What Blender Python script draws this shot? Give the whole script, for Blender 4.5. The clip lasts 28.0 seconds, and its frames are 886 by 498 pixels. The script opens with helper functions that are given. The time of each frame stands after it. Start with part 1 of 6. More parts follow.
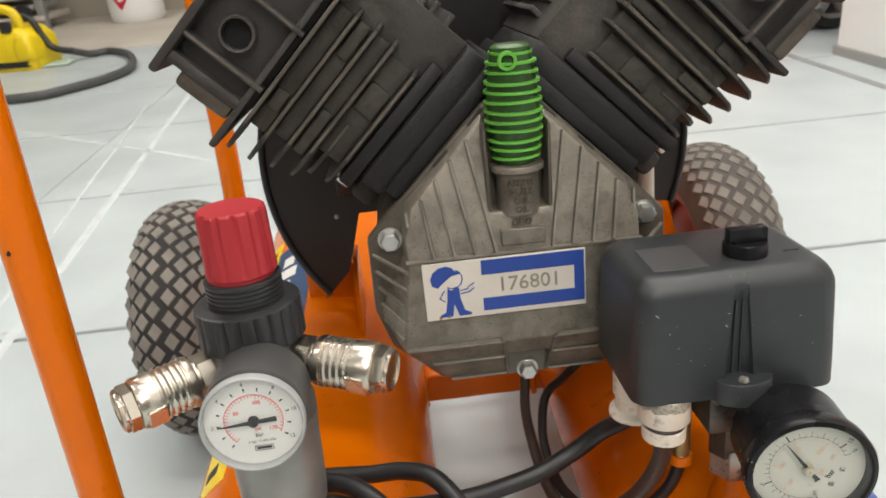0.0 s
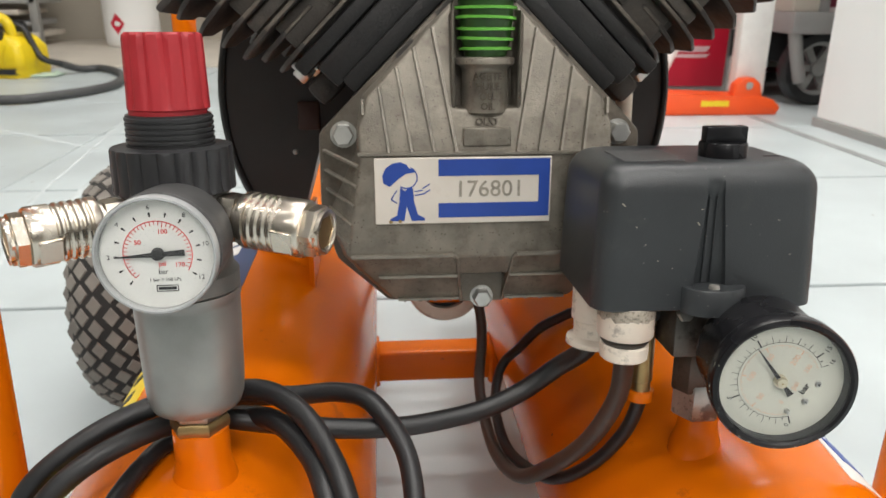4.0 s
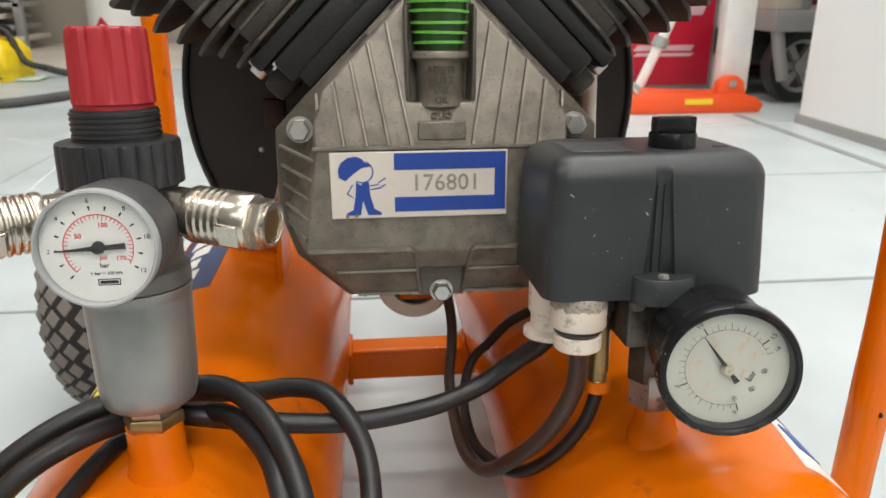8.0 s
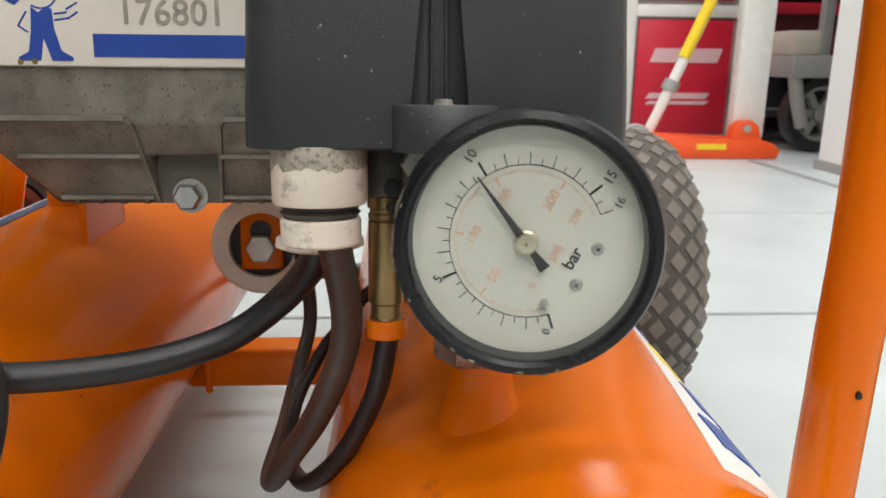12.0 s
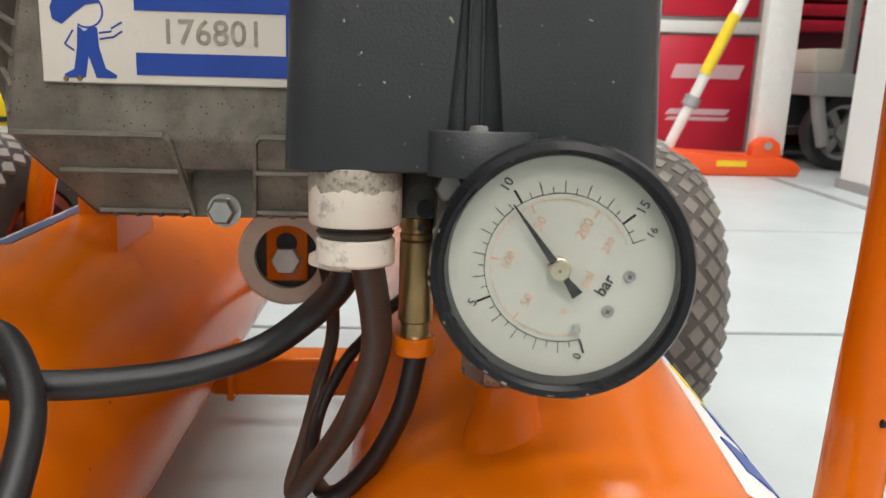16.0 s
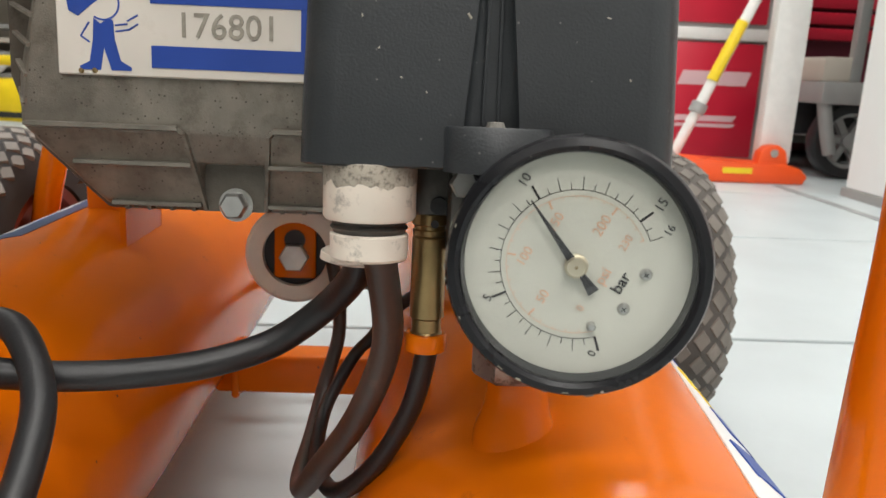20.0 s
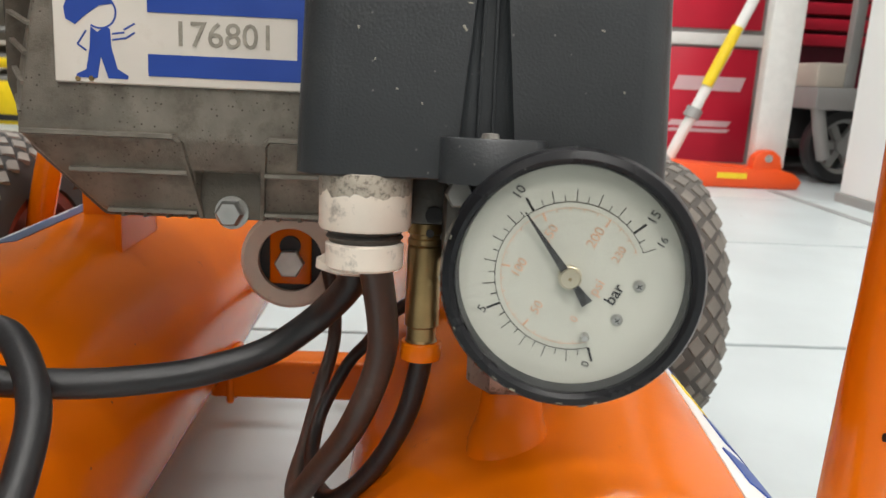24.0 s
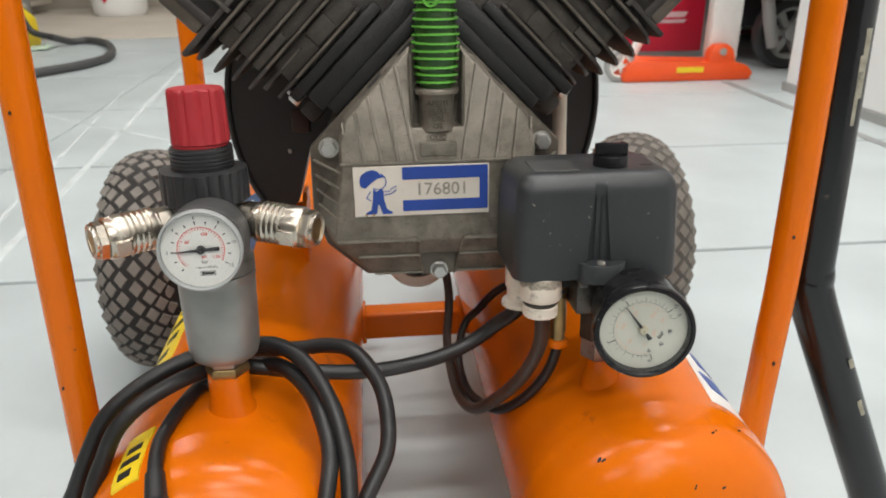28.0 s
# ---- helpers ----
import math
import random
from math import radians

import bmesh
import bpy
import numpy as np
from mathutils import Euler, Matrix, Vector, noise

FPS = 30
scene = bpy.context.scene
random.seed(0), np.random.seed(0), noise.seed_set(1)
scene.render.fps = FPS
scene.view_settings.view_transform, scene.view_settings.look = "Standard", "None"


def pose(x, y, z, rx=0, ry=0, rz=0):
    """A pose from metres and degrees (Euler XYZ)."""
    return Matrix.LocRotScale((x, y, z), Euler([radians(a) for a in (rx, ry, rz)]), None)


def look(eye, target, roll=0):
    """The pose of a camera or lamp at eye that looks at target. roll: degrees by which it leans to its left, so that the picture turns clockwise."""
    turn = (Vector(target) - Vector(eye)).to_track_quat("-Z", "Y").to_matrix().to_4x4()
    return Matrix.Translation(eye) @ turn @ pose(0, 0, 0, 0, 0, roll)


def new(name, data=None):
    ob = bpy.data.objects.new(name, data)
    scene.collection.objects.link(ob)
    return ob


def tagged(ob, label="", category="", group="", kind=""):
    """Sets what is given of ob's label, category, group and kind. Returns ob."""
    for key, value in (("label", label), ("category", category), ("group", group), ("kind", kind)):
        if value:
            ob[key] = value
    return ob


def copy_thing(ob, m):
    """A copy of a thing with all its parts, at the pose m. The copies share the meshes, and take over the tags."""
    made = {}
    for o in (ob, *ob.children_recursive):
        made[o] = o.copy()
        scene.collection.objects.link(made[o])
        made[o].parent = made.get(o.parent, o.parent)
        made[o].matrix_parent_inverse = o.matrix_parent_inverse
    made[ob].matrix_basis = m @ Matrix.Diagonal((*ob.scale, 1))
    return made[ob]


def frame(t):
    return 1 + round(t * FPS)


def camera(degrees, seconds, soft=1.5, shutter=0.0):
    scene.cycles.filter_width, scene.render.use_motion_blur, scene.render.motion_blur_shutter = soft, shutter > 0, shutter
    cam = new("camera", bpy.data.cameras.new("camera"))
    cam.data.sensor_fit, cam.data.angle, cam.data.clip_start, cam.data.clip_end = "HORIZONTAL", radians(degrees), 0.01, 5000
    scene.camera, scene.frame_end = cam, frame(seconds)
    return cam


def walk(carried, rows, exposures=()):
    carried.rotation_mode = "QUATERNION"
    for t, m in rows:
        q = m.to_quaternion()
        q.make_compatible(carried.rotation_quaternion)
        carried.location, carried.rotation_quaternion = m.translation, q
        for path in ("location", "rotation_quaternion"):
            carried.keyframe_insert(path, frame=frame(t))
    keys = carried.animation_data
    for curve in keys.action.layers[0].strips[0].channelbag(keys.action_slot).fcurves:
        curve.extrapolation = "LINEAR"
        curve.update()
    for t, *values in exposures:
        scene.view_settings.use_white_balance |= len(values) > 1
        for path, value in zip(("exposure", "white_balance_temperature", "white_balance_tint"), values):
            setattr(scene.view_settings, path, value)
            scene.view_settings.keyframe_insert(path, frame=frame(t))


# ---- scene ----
cam = camera(61.9, 28.0)
cam.data.dof.use_dof, cam.data.dof.focus_distance, cam.data.dof.aperture_fstop = True, 0.27, 30.0
SEAT = pose(0, 0.84, 0, -3.9) @ pose(0, -0.84, 0)
PATH = [
    (0, (0.013, -0.001, 0.517), (0.1, 1.869, -0.187), -5.5),
    (0.5, (0.033, 0.064, 0.477), (0.093, 1.947, -0.193), -5.1),
    (1, (0.041, 0.081, 0.434), (0.094, 1.973, -0.213), -2.9),
    (1.5, (0.042, 0.067, 0.43), (0.126, 1.973, -0.172), -1.0),
    (2, (0.036, 0.052, 0.429), (0.14, 1.964, -0.149), -0.1),
    (2.5, (0.033, 0.028, 0.427), (0.161, 1.941, -0.144), 0.1),
    (3, (0.028, 0.012, 0.423), (0.176, 1.925, -0.143), 0.0),
    (3.5, (0.021, 0.005, 0.421), (0.178, 1.921, -0.134), 0.0),
    (5.5, (0.03, 0.002, 0.418), (0.2, 1.919, -0.124), -0.4),
    (6, (0.031, 0.0, 0.421), (0.204, 1.919, -0.116), -0.6),
    (6.5, (0.033, -0.001, 0.422), (0.21, 1.918, -0.115), -0.6),
    (7, (0.031, 0.0, 0.422), (0.218, 1.918, -0.112), -0.5),
    (7.5, (0.032, -0.001, 0.422), (0.209, 1.918, -0.113), -0.5),
    (8, (0.041, 0.0, 0.416), (0.223, 1.916, -0.129), -0.5),
    (8.5, (0.046, 0.003, 0.405), (0.233, 1.918, -0.14), -0.4),
    (9, (0.055, 0.002, 0.401), (0.231, 1.923, -0.127), -0.2),
    (9.3, (0.085, 0.027, 0.366), (0.244, 1.958, -0.131), -0.2),
    (9.4, (0.095, 0.035, 0.359), (0.274, 1.959, -0.155), 0.1),
    (9.5, (0.111, 0.044, 0.352), (0.278, 1.971, -0.156), -0.1),
    (9.6, (0.123, 0.056, 0.347), (0.291, 1.99, -0.135), 0.1),
    (10, (0.16, 0.102, 0.316), (0.309, 2.044, -0.138), -0.1),
    (10.5, (0.166, 0.12, 0.308), (0.306, 2.072, -0.107), 0.1),
    (11, (0.167, 0.12, 0.308), (0.286, 2.079, -0.077), 0.2),
    (11.5, (0.163, 0.118, 0.308), (0.289, 2.079, -0.066), 0.4),
    (12, (0.162, 0.116, 0.308), (0.277, 2.078, -0.065), 0.4),
    (12.5, (0.163, 0.116, 0.308), (0.273, 2.078, -0.064), 0.7),
    (14.5, (0.162, 0.113, 0.309), (0.246, 2.078, -0.055), 1.1),
    (15, (0.159, 0.113, 0.31), (0.239, 2.079, -0.047), 1.2),
    (15.5, (0.158, 0.112, 0.312), (0.232, 2.079, -0.043), 1.4),
    (16, (0.157, 0.112, 0.312), (0.23, 2.081, -0.034), 1.4),
    (16.5, (0.156, 0.112, 0.313), (0.228, 2.081, -0.031), 1.5),
    (17, (0.157, 0.112, 0.311), (0.227, 2.082, -0.023), 1.8),
    (17.5, (0.155, 0.111, 0.312), (0.222, 2.081, -0.028), 1.8),
    (18, (0.155, 0.112, 0.311), (0.218, 2.082, -0.031), 1.9),
    (18.5, (0.155, 0.111, 0.311), (0.218, 2.081, -0.032), 1.9),
    (19, (0.155, 0.112, 0.311), (0.218, 2.081, -0.031), 2.0),
    (19.5, (0.154, 0.112, 0.311), (0.222, 2.081, -0.03), 2.0),
    (20, (0.154, 0.112, 0.31), (0.218, 2.082, -0.029), 2.3),
    (20.5, (0.154, 0.112, 0.309), (0.218, 2.082, -0.031), 2.1),
    (21, (0.154, 0.112, 0.311), (0.221, 2.083, -0.025), 2.3),
    (21.5, (0.154, 0.112, 0.31), (0.223, 2.082, -0.025), 2.1),
    (23.5, (0.154, 0.111, 0.309), (0.227, 2.082, -0.021), 2.4),
    (24, (0.154, 0.111, 0.312), (0.23, 2.082, -0.017), 2.5),
    (24.5, (0.153, 0.111, 0.313), (0.234, 2.082, -0.017), 2.5),
    (25, (0.15, 0.11, 0.315), (0.235, 2.082, -0.009), 2.6),
    (25.5, (0.149, 0.107, 0.32), (0.236, 2.078, -0.01), 2.6),
    (26, (0.148, 0.105, 0.322), (0.233, 2.075, -0.013), 2.5),
    (26.5, (0.15, 0.102, 0.325), (0.235, 2.069, -0.026), 2.0),
    (27, (0.13, 0.08, 0.335), (0.228, 2.036, -0.069), 1.2),
    (27.2, (0.103, 0.044, 0.364), (0.214, 1.991, -0.081), 0.7),
    (27.3, (0.091, 0.024, 0.378), (0.208, 1.966, -0.087), 0.4),
    (27.5, (0.069, -0.021, 0.407), (0.202, 1.912, -0.09), 0.3),
    (27.6, (0.059, -0.046, 0.421), (0.202, 1.878, -0.107), -0.2),
    (27.8, (0.049, -0.092, 0.453), (0.207, 1.812, -0.137), -0.5),
    (28, (0.033, -0.113, 0.471), (0.209, 1.771, -0.178), -0.9),
]
walk(cam, [(t, SEAT @ look(eye, target, roll)) for t, eye, target, roll in PATH], exposures=[(0.0, 0.0, 6700, 10), (1.0, 0.23, 7150, 10), (2.0, 0.18, 6850, 10), (3.0, 0.08, 6500, 10), (6.0, 0.07, 6500, 10), (9.0, 0.04, 6500, 10), (10.0, -0.02, 6500, 10), (12.0, 0.0, 6500, 10), (17.0, 0.04, 6500, 10), (26.0, 0.06, 6500, 10), (27.0, 0.05, 6500, 10), (28.0, -0.12, 6500, 10)])

# ---- world and light ----
world = bpy.data.worlds.new("world")
scene.world = world
world.use_nodes = True
world.node_tree.nodes["Background"].inputs[0].default_value = (0.75, 0.82, 0.9, 1)
world.node_tree.nodes["Background"].inputs[1].default_value = 0.12
scene.view_settings.exposure = 0.0

LAMP_POWER = 27.0
LAMP_COLOUR = (1.0, 0.97, 0.93)
# Lamps are out of view; places chosen to brighten front and tank gap.
LAMPS = [(0.075, y) for y in (-5.6, -4.3, -3.0, -1.7, 0.3, 2.2, 4.4)] + [(1.15, y) for y in (-3.1, -0.8, 1.4, 3.8)] + [(-2.4, y) for y in (-3.1, 0.3, 3.8)]
CEILING = 3.6


# ---- materials ----
def ramp_node(nt, stops):
    node = nt.nodes.new("ShaderNodeValToRGB")
    el = node.color_ramp.elements
    while len(el) < len(stops):
        el.new(0.5)
    for e, (p, c) in zip(el, stops):
        e.position, e.color = p, (*c, 1)
    return node


def mat(name, base, rough=0.5, metal=0.0, vary=0.12, scale=30.0, fine=300.0, bump=0.05, dirt=None, dirt_amount=0.0, dirt_scale=12.0,
        spread=0.12, coat=0.0, grain=0.0, grain_scale=250.0, spots=None, spot_scale=90.0, spot_size=0.06, island=0.0, bump_scale=None, emit=0.0):
    """A surface with cloudy variation, fine grain in the relief, dirt in patches and small spots."""
    m = bpy.data.materials.new(name)
    m.use_nodes = True
    nt = m.node_tree
    n, l = nt.nodes, nt.links
    b = n["Principled BSDF"]
    b.inputs["Metallic"].default_value = metal
    b.inputs["Coat Weight"].default_value = coat
    b.inputs["Coat Roughness"].default_value = 0.12
    co = n.new("ShaderNodeTexCoord")
    info = n.new("ShaderNodeObjectInfo")
    big = n.new("ShaderNodeTexNoise")
    big.inputs["Scale"].default_value, big.inputs["Detail"].default_value = scale, 6
    small = n.new("ShaderNodeTexNoise")
    small.inputs["Scale"].default_value, small.inputs["Detail"].default_value = fine, 3
    for k in (big, small):
        l.new(co.outputs["Object"], k.inputs["Vector"])
    dark = tuple(c * (1 - vary) for c in base)
    light = tuple(min(1.0, c * (1 + vary)) for c in base)
    r = ramp_node(nt, [(0.3, dark), (0.7, light)])
    l.new(big.outputs["Fac"], r.inputs["Fac"])
    colour = r.outputs["Color"]

    def mixed(factor, a, colour_b):
        mx = n.new("ShaderNodeMix")
        mx.data_type = "RGBA"
        l.new(factor, mx.inputs["Factor"])
        l.new(a, mx.inputs["A"])
        mx.inputs["B"].default_value = (*colour_b, 1)
        return mx.outputs["Result"]

    if dirt:
        d = n.new("ShaderNodeTexNoise")
        d.inputs["Scale"].default_value, d.inputs["Detail"].default_value, d.inputs["Roughness"].default_value = dirt_scale, 9, 0.72
        l.new(co.outputs["Object"], d.inputs["Vector"])
        dr = ramp_node(nt, [(0.62 - dirt_amount * 0.3, (0, 0, 0)), (0.62 - dirt_amount * 0.3 + spread, (1, 1, 1))])
        l.new(d.outputs["Fac"], dr.inputs["Fac"])
        sc = n.new("ShaderNodeMath")
        sc.operation = "MULTIPLY"
        sc.inputs[1].default_value = min(1.0, 0.35 + dirt_amount)
        l.new(dr.outputs["Color"], sc.inputs[0])
        colour = mixed(sc.outputs[0], colour, dirt)
    if spots:
        v = n.new("ShaderNodeTexVoronoi")
        v.inputs["Scale"].default_value, v.inputs["Randomness"].default_value = spot_scale, 1
        l.new(co.outputs["Object"], v.inputs["Vector"])
        vr = ramp_node(nt, [(spot_size, (1, 1, 1)), (spot_size * 1.4, (0, 0, 0))])
        l.new(v.outputs["Distance"], vr.inputs["Fac"])
        gate = n.new("ShaderNodeTexNoise")
        gate.inputs["Scale"].default_value = spot_scale * 0.35
        l.new(co.outputs["Object"], gate.inputs["Vector"])
        gr = ramp_node(nt, [(0.5, (0, 0, 0)), (0.56, (1, 1, 1))])
        l.new(gate.outputs["Fac"], gr.inputs["Fac"])
        mu = n.new("ShaderNodeMath")
        mu.operation = "MULTIPLY"
        l.new(vr.outputs["Color"], mu.inputs[0])
        l.new(gr.outputs["Color"], mu.inputs[1])
        colour = mixed(mu.outputs[0], colour, spots)
    if island:
        hv = n.new("ShaderNodeHueSaturation")
        mp = n.new("ShaderNodeMapRange")
        mp.inputs["To Min"].default_value, mp.inputs["To Max"].default_value = 1 - island, 1 + island
        l.new(info.outputs["Random"], mp.inputs["Value"])
        l.new(mp.outputs["Result"], hv.inputs["Value"])
        l.new(colour, hv.inputs["Color"])
        colour = hv.outputs["Color"]
    l.new(colour, b.inputs["Base Color"])
    rr = n.new("ShaderNodeMapRange")
    rr.inputs["To Min"].default_value, rr.inputs["To Max"].default_value = max(0.02, rough * 0.8), min(1.0, rough * 1.25)
    l.new(big.outputs["Fac"], rr.inputs["Value"])
    l.new(rr.outputs["Result"], b.inputs["Roughness"])
    if bump:
        bp = n.new("ShaderNodeBump")
        bp.inputs["Strength"].default_value = bump
        bp.inputs["Distance"].default_value = bump_scale or 0.001
        l.new(small.outputs["Fac"], bp.inputs["Height"])
        l.new(bp.outputs["Normal"], b.inputs["Normal"])
    if grain:
        gn = n.new("ShaderNodeTexNoise")
        gn.inputs["Scale"].default_value, gn.inputs["Detail"].default_value = grain_scale, 5
        l.new(co.outputs["Object"], gn.inputs["Vector"])
        gb = n.new("ShaderNodeBump")
        gb.inputs["Strength"].default_value, gb.inputs["Distance"].default_value = grain, 0.002
        l.new(gn.outputs["Fac"], gb.inputs["Height"])
        l.new(gb.outputs["Normal"], bp.inputs["Normal"])
    if emit:
        b.inputs["Emission Color"].default_value = (*base, 1)
        b.inputs["Emission Strength"].default_value = emit
    return m


ORANGE = mat("orange_paint", (0.70, 0.147, 0.001), 0.21, 0, 0.05, 9, 160, 0.05, (0.16, 0.05, 0.02), 0.0, 30, 0.06, coat=0.0, grain=0.1, grain_scale=42, spots=(0.05, 0.04, 0.035), spot_scale=48, spot_size=0.032)
ALU = mat("cast_aluminium", (0.2025, 0.1818, 0.1494), 0.42, 0.45, 0.26, 70, 1400, 0.35, (0.075, 0.059, 0.041), 0.46, 85, 0.26, grain=0.1, grain_scale=420, spots=(0.07, 0.058, 0.044), spot_scale=520, spot_size=0.17, bump_scale=0.0006)
# Lighter copy of ALU; ribs catching light, put into the colour.
RIB_LIT = mat("lit_rib_aluminium", (0.238, 0.2167, 0.1827), 0.38, 0.6, 0.25, 60, 800, 0.4, (0.1, 0.085, 0.065), 0.22, 90, 0.2, grain=0.25, grain_scale=220, bump_scale=0.0005)
FIN = mat("sooty_cast_iron", (0.04563, 0.04125, 0.03773), 0.58, 0.3, 0.4, 24, 600, 0.4, (0.16, 0.132, 0.105), 0.34, 30, 0.4, grain=0.4, grain_scale=140)
FIN_EDGE = mat("dusty_fin_metal", (0.105, 0.09, 0.074), 0.5, 0.4, 0.35, 40, 600, 0.4, (0.2, 0.17, 0.14), 0.2, 60, 0.2, grain=0.4, grain_scale=160)
SWITCH = mat("grey_switch_plastic", (0.026, 0.029, 0.0315), 0.38, 0, 0.14, 22, 1300, 0.22, (0.085, 0.08, 0.07), 0.1, 26, 0.3, spots=(0.13, 0.125, 0.115), spot_scale=260, spot_size=0.07, bump_scale=0.0005)
BLACK = mat("black_plastic", (0.0216, 0.0216, 0.0234), 0.4, 0, 0.2, 40, 800, 0.1)
GLOSS = mat("black_lacquer", (0.009, 0.009, 0.0105), 0.27, 0, 0.2, 40, 300, 0.05, spots=(0.25, 0.24, 0.22), spot_scale=160, spot_size=0.035)
GREYBLK = mat("dark_grey_plastic", (0.05, 0.05, 0.05), 0.5, 0, 0.15, 30, 900, 0.15, bump_scale=0.0005)
RUBBER = mat("cable_rubber", (0.0135, 0.0135, 0.0145), 0.42, 0, 0.3, 30, 500, 0.15, (0.075, 0.067, 0.06), 0.12, 34, 0.3)
BROWN = mat("brown_hose", (0.05, 0.036, 0.03), 0.4, 0, 0.3, 35, 400, 0.12, (0.16, 0.12, 0.09), 0.1, 60, 0.12)
RED = mat("red_knob_plastic", (0.35, 0.015, 0.022), 0.5, 0, 0.08, 30, 900, 0.12, bump_scale=0.0004)
GREEN = mat("green_cap_plastic", (0.12, 0.40, 0.05), 0.38, 0, 0.12, 50, 500, 0.08, (0.03, 0.06, 0.02), 0.12, 60, 0.15)
# Much darker green, seen between the cap's ribs.
GREEN_DARK = mat("dark_green_plastic", (0.022, 0.07, 0.013), 0.35, 0, 0.4, 60, 500, 0.08, (0.012, 0.025, 0.008), 0.3, 70, 0.2)
CHROME = mat("nickel_plate", (0.56, 0.51, 0.44), 0.26, 1.0, 0.1, 30, 300, 0.05)
STEEL = mat("zinc_steel", (0.52, 0.52, 0.5), 0.34, 0.9, 0.18, 60, 600, 0.12)
BRASS = mat("dull_brass", (0.33, 0.23, 0.105), 0.36, 0.9, 0.25, 50, 500, 0.1, (0.10, 0.07, 0.04), 0.12, 60, 0.2)
CUP = mat("grey_filter_cup", (0.27, 0.27, 0.258), 0.36, 0.55, 0.16, 35, 900, 0.15, bump_scale=0.0004)
ZAMAK = mat("grey_die_cast", (0.17, 0.165, 0.155), 0.5, 0.3, 0.1, 30, 700, 0.12)
IVORY = mat("ivory_plastic", (0.78, 0.7, 0.6), 0.45, 0, 0.06, 40, 500, 0.06, (0.12, 0.11, 0.08), 0.05, 60, 0.12)
WHITE = mat("white_lacquer", (0.78, 0.77, 0.74), 0.35, 0, 0.04, 30, 400, 0.03)
BLUE = mat("blue_print", (0.012, 0.05, 0.28), 0.4, 0, 0.08, 60, 400, 0.03)
GREYTXT = mat("engraved_grey", (0.27, 0.245, 0.2), 0.5, 0.2, 0.3, 200, 500, 0.1)
DIAL = mat("dial_white", (0.55, 0.55, 0.475), 0.5, 0, 0.05, 40, 400, 0.02)
INK = mat("black_ink", (0.015, 0.015, 0.016), 0.5, 0, 0.1, 100, 300, 0)
PINK = mat("faded_orange_ink", (0.68, 0.42, 0.28), 0.5, 0, 0.12, 200, 300, 0)
REDINK = mat("red_ink", (0.7, 0.06, 0.06), 0.5, 0, 0.1, 200, 300, 0)
TYRE = mat("tyre_rubber", (0.19, 0.172, 0.152), 0.75, 0, 0.25, 25, 300, 0.2, (0.26, 0.24, 0.21), 0.25, 20, 0.2)
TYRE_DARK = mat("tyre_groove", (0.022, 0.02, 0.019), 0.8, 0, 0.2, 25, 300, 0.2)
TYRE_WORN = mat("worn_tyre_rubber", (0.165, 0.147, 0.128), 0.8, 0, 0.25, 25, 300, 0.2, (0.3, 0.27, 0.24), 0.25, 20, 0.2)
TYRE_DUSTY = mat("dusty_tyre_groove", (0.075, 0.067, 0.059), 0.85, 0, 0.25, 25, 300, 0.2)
RIM = mat("rusty_red_rim", (0.2, 0.04, 0.03), 0.5, 0.1, 0.3, 20, 200, 0.1, (0.1, 0.06, 0.04), 0.2, 15, 0.2)
YELLOW = mat("yellow_plastic", (0.83, 0.6, 0.01), 0.4, 0, 0.06, 20, 400, 0.05)
STICKER_Y = mat("yellow_sticker", (0.85, 0.62, 0.02), 0.4, 0, 0.05, 60, 400, 0.03)
STICKER_B = mat("dark_blue_sticker", (0.03, 0.07, 0.16), 0.4, 0, 0.15, 40, 400, 0.03)
CREAM = mat("cream_pipe", (0.62, 0.56, 0.47), 0.45, 0, 0.08, 20, 300, 0.05)
FLOOR = mat("pale_floor", (0.455, 0.505, 0.515), 0.38, 0, 0.1, 3.2, 90, 0.06, (0.355, 0.39, 0.395), 0.22, 2.2, 0.3, island=0.03, spots=(0.3, 0.3, 0.28), spot_scale=9, spot_size=0.04)
JOINT = mat("floor_joint", (0.27, 0.275, 0.275), 0.7, 0, 0.2, 5, 90, 0.1)
KERB = mat("beige_kerb", (0.55, 0.5, 0.43), 0.7, 0, 0.1, 2, 60, 0.2)
CONCRETE = mat("concrete_wall", (0.36, 0.325, 0.27), 0.8, 0, 0.14, 1.2, 50, 0.3, (0.24, 0.22, 0.18), 0.15, 0.8, 0.3)
PANEL = mat("white_wall_panel", (0.84, 0.84, 0.83), 0.45, 0, 0.03, 2, 60, 0.03)
CEIL = mat("ceiling_white", (0.5, 0.5, 0.49), 0.8, 0, 0.04, 2, 60, 0.05)
GREYMET = mat("grey_metal", (0.36, 0.36, 0.35), 0.5, 0.3, 0.1, 5, 200, 0.05)
REDPANEL = mat("red_panel", (0.6, 0.012, 0.04), 0.4, 0, 0.05, 4, 100, 0.02)
DARKRED = mat("dark_red_panel", (0.16, 0.01, 0.03), 0.5, 0, 0.1, 4, 100, 0.02)
JACKORANGE = mat("red_orange_enamel", (0.85, 0.09, 0.012), 0.35, 0, 0.06, 8, 100, 0.04)
GLOW = mat("lamp_diffuser", (1.0, 0.97, 0.92), 0.5, 0, 0, 5, 5, 0, emit=6.0)


